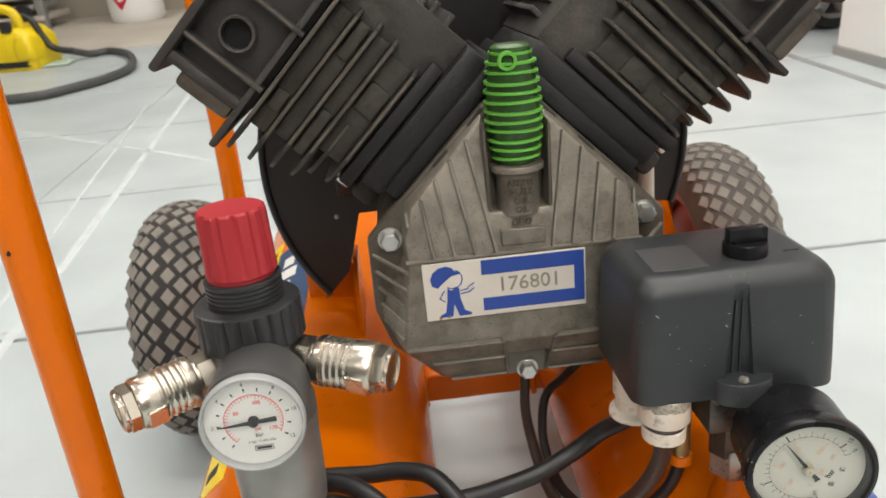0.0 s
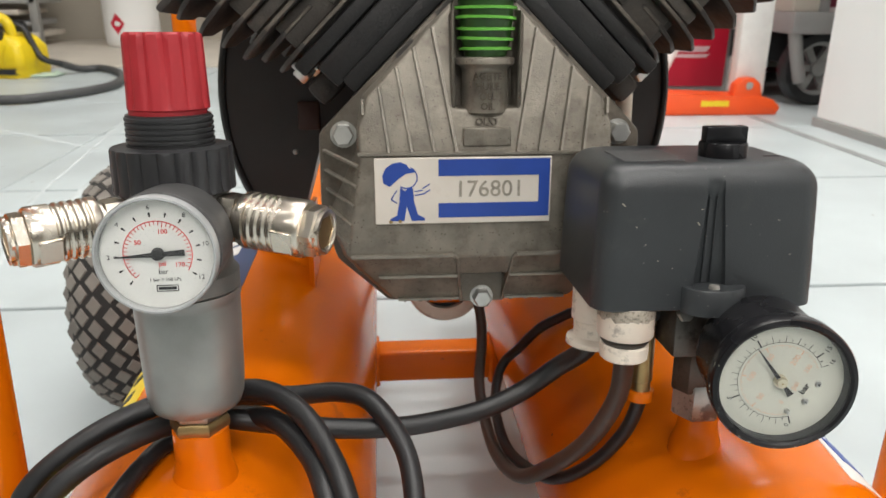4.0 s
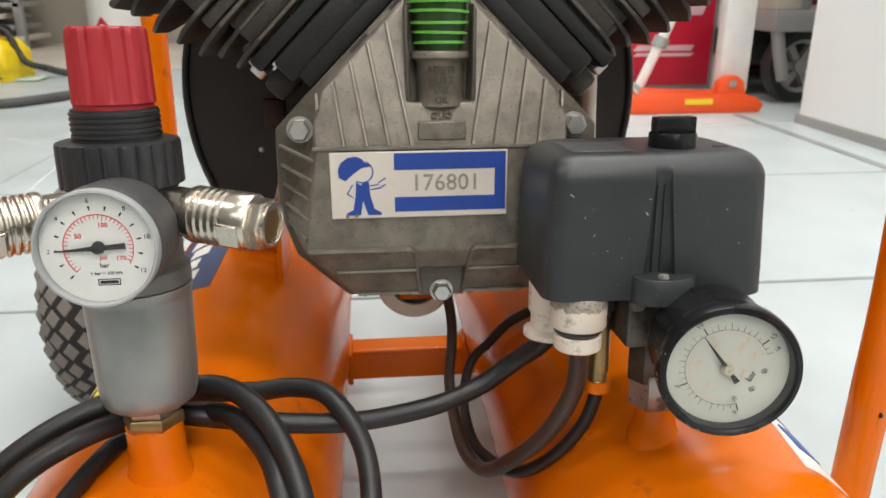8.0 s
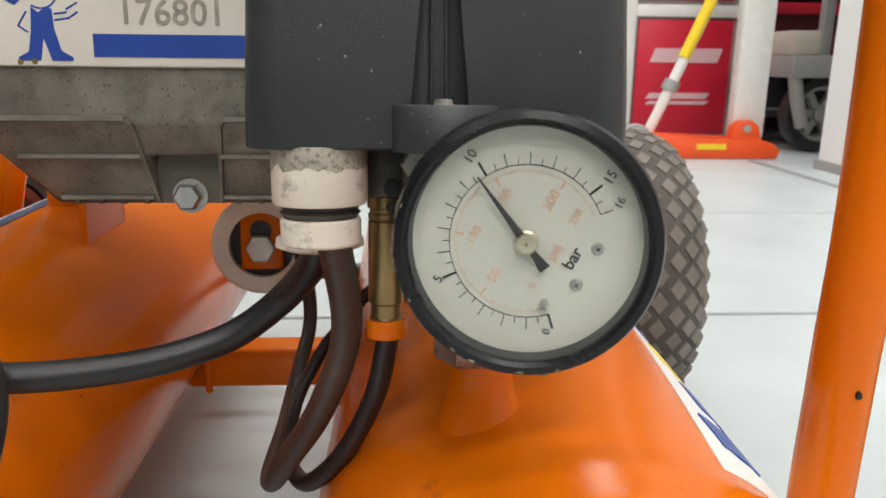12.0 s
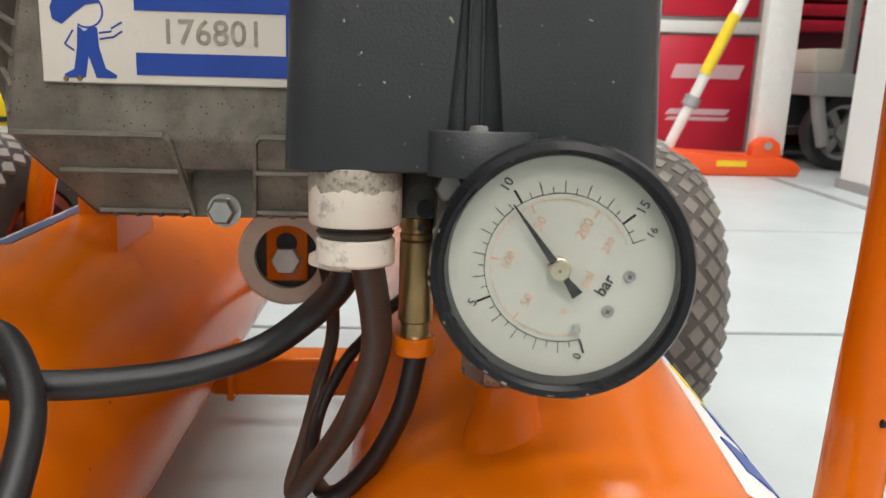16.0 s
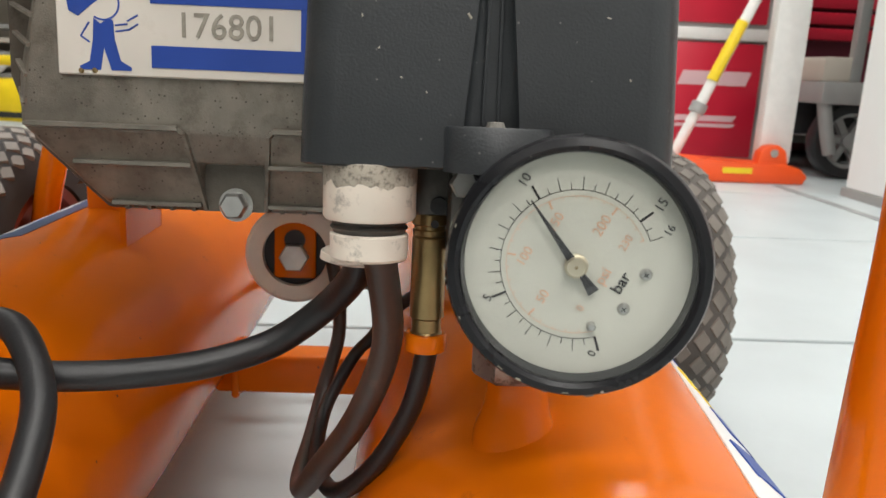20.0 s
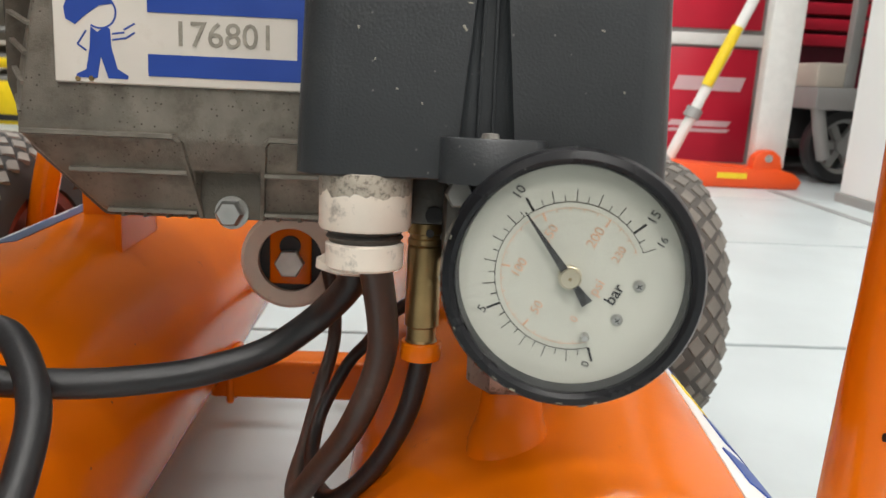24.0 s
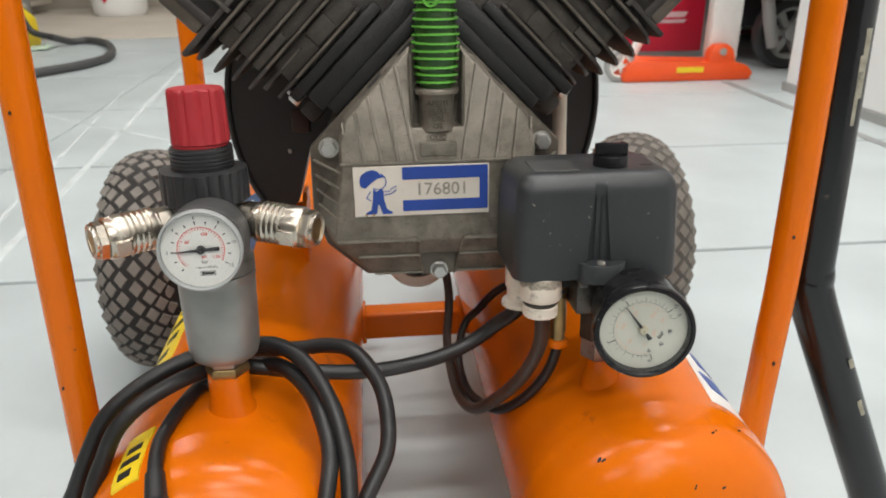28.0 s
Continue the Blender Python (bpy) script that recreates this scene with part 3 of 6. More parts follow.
def wheel(x, y, block_mat, groove_mat):
    m = pose(x, y, 0.146, 0, 90)
    hub = part("wheel", lathe(nbm(), [(0.02, -0.036), (0.055, -0.03), (0.072, -0.024), (0.078, -0.04), (0.088, -0.042), (0.09, -0.036), (0.09, 0.036), (0.088, 0.042), (0.078, 0.04), (0.072, 0.024), (0.055, 0.03), (0.02, 0.036)], m, 48), RIM, comp, "rusty red steel wheel")
    prof = []
    for k in range(29):
        a = math.pi * (k / 28) - math.pi / 2
        prof.append((0.09 + 0.0525 * max(0.0, math.cos(a)) ** 0.6, 0.0445 * math.copysign(abs(math.sin(a)) ** 0.9, math.sin(a))))
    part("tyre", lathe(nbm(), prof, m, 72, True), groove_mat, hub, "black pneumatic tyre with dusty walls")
    bm = nbm()
    rows, n = 8, 38
    for j in range(rows):
        u = (j + 0.5) / rows * 2 - 1
        a = u * 1.2
        r = 0.09 + 0.0525 * math.cos(a) ** 0.6
        w = 0.0445 * math.copysign(abs(math.sin(a)) ** 0.9, a)
        for i in range(n):
            th = 2 * math.pi * (i + 0.5 * (j % 2)) / n
            bm_m = pose(0, 0, 0, 0, 0, math.degrees(th)) @ Matrix.Translation((r, 0, w)) @ pose(0, 0, 0, 0, -math.degrees(a) * 0.72)
            hy, hz = 0.0116 * r / 0.142, 0.0091
            q = [(-0.003, -hy, 0), (-0.003, 0, -hz), (-0.003, hy, 0), (-0.003, 0, hz)]
            lowv = [bm.verts.new(bm_m @ Vector(c)) for c in q]
            top = [bm.verts.new(bm_m @ Vector((0.0010, c[1] * 0.8, c[2] * 0.8))) for c in q]
            bm.faces.new(top)
            for k in range(4):
                bm.faces.new((lowv[k], lowv[(k + 1) % 4], top[(k + 1) % 4], top[k]))
    tagged(part("tread", bm, block_mat, hub, "worn grey diamond tread blocks", smooth=False, m=m), kind="stuff")
    part("hub_cap", lathe(nbm(), [(0.0, 0.045), (0.016, 0.045), (0.02, 0.04), (0.02, -0.04), (0.016, -0.045), (0, -0.045)], m, 24), STEEL, hub)


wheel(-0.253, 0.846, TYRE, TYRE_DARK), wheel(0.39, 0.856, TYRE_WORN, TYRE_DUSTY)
part("axle", rod(nbm(), (-0.28, 0.846, 0.146), (0.43, 0.856, 0.146), 0.008), BLACK, comp)

# white roller on an orange lug under the pump
roller = part("roller", lathe(nbm(), [(0.021, -0.006), (0.03, -0.006), (0.0325, -0.003), (0.0325, 0.006), (0.03, 0.009), (0.021, 0.009)], pose(0.073, 0.597, 0.221, 90), 44, True), IVORY, comp, "off-white plastic ring")
part("roller_core", lathe(nbm(), [(0.0, -0.002), (0.022, -0.002), (0.022, 0.003), (0, 0.003)], pose(0.073, 0.597, 0.221, 90), 32), BLACK, roller)
bm = put_box(nbm(), (0.0595, 0.5885, 0.205), (0.0865, 0.592, 0.248), 0.002)
part("lug", bm, ORANGE, roller, "orange slotted steel lug")
part("slot", lathe(nbm(), [(0, 0), (0.0068, 0), (0.0068, 0.001), (0, 0.001)], pose(0.073, 0.5883, 0.2305, 90), 24), BLACK, roller)
part("lug_bolt", hexnut(nbm(), (0.073, 0.589, 0.2195), (0.073, 0.582, 0.2195), 0.0095), STEEL, roller)

# pump brackets on the tanks: an upright cross plate with a gusset running forwards
for x, s in ((-0.037, 1), (0.192, -1)):
    xs = sorted((x - s * 0.05, x + s * 0.002))
    bracket = part("pump_bracket", put_box(nbm(), (xs[0], 0.65, 0.19), (xs[1], 0.654, 0.268), 0.001), ORANGE, comp, "orange welded sheet bracket")
    bm = prism(nbm(), [(0.588, 0.208), (0.65, 0.206), (0.65, 0.286), (0.618, 0.286), (0.588, 0.262)], -0.002, 0.002, m=Matrix.Translation((x, 0, 0)) @ pose(0, 0, 0, 0, 0, 90))
    part("gusset", bm, ORANGE, bracket)
    part("weld_bead", tube(nbm(), [(x + s * 0.003, 0.587, 0.2165), (x + s * 0.0032, 0.605, 0.218), (x + s * 0.003, 0.625, 0.2195), (x + s * 0.0032, 0.648, 0.2215)], lambda t: 0.0026 + 0.0006 * math.sin(40 * t), 10, 5), ORANGE, bracket)
# Added dark body; fills the shaded gap between guard and crankcase.
motor = part("motor", lathe(nbm(), [(0.0, 0.656), (0.07, 0.656), (0.082, 0.664), (0.085, 0.672), (0.085, 0.682), (0.078, 0.69), (0.0, 0.692)], pose(0.078, 0, 0.372) @ pose(0, 0, 0, -90), 48), SHADE_BLACK, comp, "added dark cylinder filling the gap behind the pump")

# scuffs and chips in the paint of the tanks
for y, d, w, h in ((0.2831, -35.0, 0.0014, 1.2), (0.282, -33.6, 0.0006, 1.2), (0.2863, 15.4, 0.0006, 0.8), (0.2885, 17.5, 0.0005, 0.5), (0.2959, 30.7, 0.0005, 0.9), (0.2616, 4.5, 0.001, 0.9), (0.2627, 20.8, 0.0005, 1.2)):
    patch("paint_chip", XR, y, y + w, d, d + h, SOOT_AND_SHADE, tank_r, 0.0011, "dark chip in the paint", skew=h * 0.8)

# stickers on the tanks
st = patch("sticker", XL, 0.575, 0.80, -42, -7, STICKER_B, tank_l, label="dark blue lettered sticker")
for k in range(6):
    patch("sticker_writing", XL, 0.60 + k * 0.03, 0.622 + k * 0.03, -33 + (k % 3) * 2, -18 - (k % 2) * 3, WHITE, st, 0.0009)
st = patch("warning_sticker", XL, 0.287, 0.335, -38, -25, STICKER_Y, tank_l, 0.0014, label="yellow warning sticker with black print")
for k, (d0, d1) in enumerate(((-35, -29), (-36, -27), (-35, -28))):
    patch("sticker_print", XL, 0.292 + k * 0.012, 0.298 + k * 0.012, d0, d1, INK, st, 0.0018)
st = patch("warning_sticker", XL, 0.44, 0.56, -56, -36, STICKER_Y, tank_l, label="yellow warning sticker with black print")
for k in range(4):
    patch("sticker_print", XL, 0.455 + k * 0.026, 0.465 + k * 0.026, -52 + (k % 2) * 3, -43 + (k % 3) * 2, INK, st, 0.0009)
st = patch("warning_sign", XL, 0.765, 0.835, -50, -36, STICKER_Y, tank_l, label="small yellow warning sign")
patch("warning_triangle", XL, 0.785, 0.815, -46, -40, INK, st, 0.0009)
st = patch("data_sticker", XR, 0.325, 0.56, 27, 68, WHITE, tank_r, label="white and blue information sticker", skew=22)
for y, d, c in ((0.36, 50, BLUE), (0.40, 53, BLUE), (0.445, 50, STICKER_Y), (0.485, 52, BLUE), (0.525, 50, STICKER_Y)):
    patch("sticker_mark", XR, y - 0.012, y + 0.012, d - 15 + (y - 0.36) * 90, d - 4 + (y - 0.36) * 90, c, st, 0.0009)

# ---- the pump ----
def mirrored(pts):
    return pts + [(2 * ENG - x, z) for x, z in reversed(pts)]


def face(z):
    """How far back the cover's face lies at a height."""
    if z > 0.3595:
        return 0.3985 + (z - 0.3595) * 0.24
    if z < 0.3025:
        return 0.3985 + (0.3025 - z) * 0.5
    return 0.3985


def cover_mesh(front, back, yb):
    bm = nbm()
    a = [bm.verts.new((x, face(z), z)) for x, z in front]
    b = [bm.verts.new((x, yb, z)) for x, z in back]
    k = len(a)
    for i in range(k):
        bm.faces.new((a[i], a[(i + 1) % k], b[(i + 1) % k], b[i]))
    return bm, a


crank = part("crankcase", prism(nbm(), mirrored([(0.066, 0.446), (0.004, 0.3825), (-0.008, 0.362), (-0.008, 0.32), (0.004, 0.296), (0.029, 0.273)]), 0.430, 0.565, bevel=0.004), GREASE_SHADE, comp, "dirty cast aluminium crankcase")
part("cover_flange", prism(nbm(), mirrored([(0.0628, 0.4445), (0.0001, 0.3818), (-0.0125, 0.369), (-0.013, 0.322), (-0.0045, 0.296), (0.0245, 0.2695)]), 0.4205, 0.4305, bevel=0.002), GREASE_SHADE, crank)
# the cover: upper sloping part with a pocket for the filler, flat middle, sloping foot
upper = [(0.0612, 0.4365), (0.0152, 0.3895), (0.0098, 0.374), (0.0105, 0.3595), (0.1475, 0.3595), (0.1482, 0.374), (0.1428, 0.3895), (0.0968, 0.4365), (0.0955, 0.3835), (0.0625, 0.3835)]
middle = [(0.0105, 0.3595), (0.0025, 0.3025), (0.1555, 0.3025), (0.1475, 0.3595)]
foot = [(0.0025, 0.3025), (0.010, 0.294), (0.027, 0.2735), (0.066, 0.2715), (0.0665, 0.290), (0.0915, 0.290), (0.092, 0.2715), (0.131, 0.2735), (0.148, 0.294), (0.1555, 0.3025)]
bm = nbm()
cache = {}


def cv(x, z, y=None):
    key = (round(x, 5), round(z, 5), y)
    if key not in cache:
        cache[key] = bm.verts.new((x, face(z) if y is None else y, z))
    return cache[key]


for poly in (upper, middle, foot):
    bm.faces.new([cv(x, z) for x, z in poly])
rim = [(0.0612, 0.4365), (0.0152, 0.3895), (0.0098, 0.374), (0.0105, 0.3595), (0.0025, 0.3025), (0.010, 0.294), (0.027, 0.2735), (0.066, 0.2715), (0.0665, 0.290), (0.0915, 0.290), (0.092, 0.2715),
       (0.131, 0.2735), (0.148, 0.294), (0.1555, 0.3025), (0.1475, 0.3595), (0.1482, 0.374), (0.1428, 0.3895), (0.0968, 0.4365), (0.0955, 0.3835), (0.0625, 0.3835)]
out = [(0.0618, 0.4408), (0.0122, 0.3905), (0.0088, 0.376), (0.0078, 0.3595), (-0.0095, 0.322), (-0.001, 0.297), (0.0255, 0.2708), (0.0662, 0.2705), (0.0672, 0.2895), (0.0908, 0.2895), (0.0918, 0.2705),
       (0.1325, 0.2708), (0.159, 0.297), (0.1675, 0.322), (0.1502, 0.3595), (0.1492, 0.376), (0.1458, 0.3905), (0.0962, 0.4408), (0.0945, 0.384), (0.0635, 0.384)]
n = len(rim)
for i in range(n):
    j = (i + 1) % n
    bm.faces.new((cv(*rim[i]), cv(*rim[j]), cv(*out[j], 0.4215), cv(*out[i], 0.4215)))
bmesh.ops.recalc_face_normals(bm, faces=bm.faces[:])
bmesh.ops.bevel(bm, geom=[e for e in bm.edges if len(e.link_faces) == 2 and e.calc_face_angle() > 0.12], offset=0.0016, segments=3, affect="EDGES", profile=0.5)
cover = part("cover", bm, ALU, crank, "ribbed cast cover with a filler neck")
ribs = [((0.0215, 0.395), (0.0262, 0.3615)), ((0.0310, 0.4055), (0.0385, 0.3615)), ((0.0404, 0.4155), (0.0505, 0.3615)), ((0.0507, 0.4255), (0.0625, 0.3615)), ((0.0125, 0.389), (0.0128, 0.381))]
for side in (0, 1):
    for a, b in ribs:
        p, q = [(2 * ENG - c[0] if side else c[0], face(c[1]) + 0.0003, c[1]) for c in (a, b)]
        part("rib", strip(nbm(), p, q, 0.0021, 0.003), RIB_LIT, crank)
    for k in range(5):
        z = 0.3555 - k * 0.0108
        t = (0.3595 - z) / 0.057
        p, q = (-0.0095 + 0.0006 * k, 0.4195, z + 0.0045), (0.0105 - 0.008 * t + 0.0003, 0.3995, z - 0.002)
        if side:
            p, q = (2 * ENG - p[0], *p[1:]), (2 * ENG - q[0], *q[1:])
        part("rib", strip(nbm(), p, q, 0.0018, 0.0018, (1 if side else -1, -1, 0)), ALU, crank)
    for z, x0, x1 in ((0.3035, 0.004, 0.0610), (0.2895, 0.019, 0.0640), (0.2730, 0.030, 0.0655)):
        p, q = [(2 * ENG - x if side else x, face(z) + 0.0003, z) for x in (x0, x1)]
        part("rib", strip(nbm(), p, q, 0.0024, 0.0026), RIB_LIT, crank)
    ps = [(0.0610, 0.3035), (0.0630, 0.3015), (0.0645, 0.2895), (0.067, 0.2705)]
    for a, b in zip(ps, ps[1:]):
        p, q = [(2 * ENG - c[0] if side else c[0], face(c[1]) + 0.0003, c[1]) for c in (a, b)]
        part("rib", strip(nbm(), p, q, 0.0022, 0.002), ALU, crank)
    for k in range(4):
        x = 0.034 + k * 0.009
        x = 2 * ENG - x if side else x
        part("rib", put_box(nbm(), (x - 0.0007, 0.416, 0.2698), (x + 0.0007, 0.424, 0.2735)), ALU, crank)
    for d in (0.030, 0.052):
        x, z = 0.0015 + d, 0.380 + d
        x = 2 * ENG - x if side else x
        s = -1 if side else 1
        # Raised dark strip imitates the shade of a slot in the flange.
        part("flange_slot", strip(nbm(), (x, 0.4203, z), (x + s * 0.009, 0.4203, z + 0.0094), 0.003, 0.0006), FIN, crank)
part("rib", strip(nbm(), (0.0095, 0.3987, 0.3603), (0.1485, 0.3987, 0.3603), 0.0022, 0.0018), RIB_LIT, crank)
part("name_panel", put_box(nbm(), (0.066, 0.3983, 0.364), (0.092, 0.4025, 0.3738), 0.0006, 1), ALU, crank)
# Darker metal paints shade into the drain recess.
part("recess_wall", put_box(nbm(), (0.066, 0.4135, 0.2705), (0.092, 0.4215, 0.2905)), GREASE_SHADE, crank)
part("filler_boss", lathe(nbm(), [(0.0128, 0.3815), (0.0126, 0.384), (0.0124, 0.4035), (0.0135, 0.4055), (0.0158, 0.4068), (0.0160, 0.4092), (0.0154, 0.4102), (0.0120, 0.4106)], pose(ENG, 0.4115, 0), 44), ALU, crank, "round cast oil filler neck")
for s in (-1, 1):
    part("pocket_wall", prism(nbm(), [(ENG + s * 0.0165, 0.3835), (ENG + s * 0.0175, 0.435), (ENG + s * 0.0195, 0.432), (ENG + s * 0.0190, 0.3835)], 0.404, 0.422, bevel=0.0012), GREASE_SHADE, crank)


def wrapped(body, size, cx, cy, z, r, material, parent):
    """Raised letters bent round an upright cylinder."""
    ob = text_part(body, size, None, material, parent, 0.0008, "cast_lettering", bold=0.00012)
    for v in ob.data.vertices:
        x, y, h = v.co
        v.co = (cx + r * math.sin(x / r), cy - (r + h + 0.0002) * math.cos(x / r), z + y)


for body, z in (("ACEITE", 0.4005), ("HUILE", 0.3953), ("OEL", 0.3901), ("OIL", 0.3850)):
    wrapped(body, 0.0051, ENG, 0.4115, z, 0.0125, LETTER_SHADE, crank)
text_part("OLIO", 0.0051, pose(ENG, 0.4018, 0.3766, 90 - 13), LETTER_SHADE, crank, 0.0008, "cast_lettering", bold=0.00012)

for x, z in ((0.0013, 0.3685), (0.157, 0.3685)):
    b = part("bolt", hexnut(nbm(), (x, 0.4195, z), (x, 0.4125, z), 0.0060, 0.0007), STEEL, crank, "zinc-plated hexagon bolt")
    part("washer", lathe(nbm(), [(0, 0), (0.0074, 0), (0.0074, 0.0014), (0, 0.0014)], pose(x, 0.4208, z, 90), 24), STEEL, crank)
part("drain_bolt", hexnut(nbm(), (ENG, 0.414, 0.2734), (ENG, 0.4065, 0.2734), 0.0056, 0.001), STEEL, crank, "hexagon oil drain bolt")
part("drain_washer", lathe(nbm(), [(0, 0), (0.0068, 0), (0.0068, 0.002), (0, 0.002)], pose(ENG, 0.4145, 0.2734, 90), 24), STEEL, crank)

# inventory plate
plate = part("asset_plate", put_box(nbm(), (0.018, 0.3966, 0.322), (0.1145, 0.3982, 0.3585), 0.0005, 1), PLATE_WHITE, comp, "white metal inventory plate with blue frame")


def flat(name, x0, x1, z0, z1, y, material, parent, t=0.0003):
    return part(name, put_box(nbm(), (x0, y - t, z0), (x1, y, z1)), material, parent, smooth=False)


flat("blue_band", 0.0525, 0.1135, 0.3485, 0.3575, 0.3966, BLUE, plate)
flat("blue_band", 0.0525, 0.1135, 0.3255, 0.3335, 0.3966, BLUE, plate)
flat("blue_band", 0.1075, 0.1135, 0.3335, 0.3485, 0.3966, BLUE, plate)
text_part("176801", 0.0128, pose(0.0805, 0.3964, 0.3408, 90), GREYTXT, plate, 0.00015, "plate_number", spacing=1.0, bold=0.00008)
cap_shape = [(0.0228, 0.3448), (0.0222, 0.3490), (0.0240, 0.3530), (0.0275, 0.3555), (0.0320, 0.3563), (0.0352, 0.3550), (0.0368, 0.3528), (0.0392, 0.3520), (0.0398, 0.3508), (0.0350, 0.3500), (0.0305, 0.3468), (0.0262, 0.3430)]
part("emblem_shape", prism(nbm(), cap_shape, 0.3963, 0.3966), BLUE, plate, smooth=False)
part("emblem_shape", prism(nbm(), [(0.0318, 0.3425), (0.0342, 0.3405), (0.0372, 0.3428), (0.0388, 0.3418), (0.0392, 0.3350), (0.0412, 0.3275), (0.0452, 0.3252), (0.0450, 0.3240), (0.0378, 0.3240), (0.0352, 0.3320), (0.0338, 0.3240), (0.0262, 0.3240), (0.0262, 0.3252), (0.0298, 0.3270), (0.0312, 0.3345)], 0.3963, 0.3966), BLUE, plate, smooth=False)
part("emblem_ring", arc(nbm(), 0.0058, 0.0007, -125, 70, 30), BLUE, plate, smooth=False, m=pose(0.0352, 0.3966, 0.3478, 90))
for p, q in (((0.0300, 0.3410), (0.0268, 0.3360)), ((0.0268, 0.3360), (0.0300, 0.3338)), ((0.0395, 0.3402), (0.0440, 0.3408)), ((0.0396, 0.3380), (0.0442, 0.3388)), ((0.0438, 0.3418), (0.0478, 0.3442)), ((0.0440, 0.3385), (0.0478, 0.3410))):
    part("emblem_line", strip(nbm(), (p[0], 0.3966, p[1]), (q[0], 0.3966, q[1]), 0.0007, 0.0003), BLUE, plate, smooth=False)
for x, z in ((0.0265, 0.3235), (0.0315, 0.3238)):
    part("rivet", lathe(nbm(), [(0, 0.0006), (0.0008, 0.0005), (0.0011, 0)], pose(x, 0.3966, z, 90), 12), BRASS, plate)

# oil cap
CAPZ, CAPH = 0.411, 0.064


def cap_radius(z):
    t = min(1.0, max(0.0, (z - CAPZ) / CAPH))
    return 0.0112 + 0.0036 * math.sin(math.pi * t ** 0.85)


cap = part("filler_cap", lathe(nbm(), [(0.0105, 0.408)] + [(cap_radius(CAPZ + CAPH * k / 16), CAPZ + CAPH * k / 16) for k in range(17)] + [(0.009, CAPZ + CAPH + 0.0015), (0, CAPZ + CAPH + 0.002)], pose(ENG, 0.4115, 0), 36), GREEN_DARK, comp, "green ribbed plastic oil cap, darker between the ribs")
for k in range(12):
    z = 0.4145 + k * 0.00525
    r = cap_radius(z) + (0.0019 if k < 11 else 0.0005)
    part("cap_rib", lathe(nbm(), [(r - 0.003, -0.0009), (r, -0.0007), (r, 0.0007), (r - 0.003, 0.0009)], pose(ENG, 0.4115, z, 1.6 * (k % 3 - 1), 1.5 * (k % 2)), 40), GREEN, cap)
part("cap_loop", lathe(nbm(), [(0.0034, -0.0012), (0.0052, -0.0012), (0.0052, 0.0012), (0.0034, 0.0012)], pose(ENG - 0.004, 0.3975, 0.469, 90), 24, True), GREEN, cap)


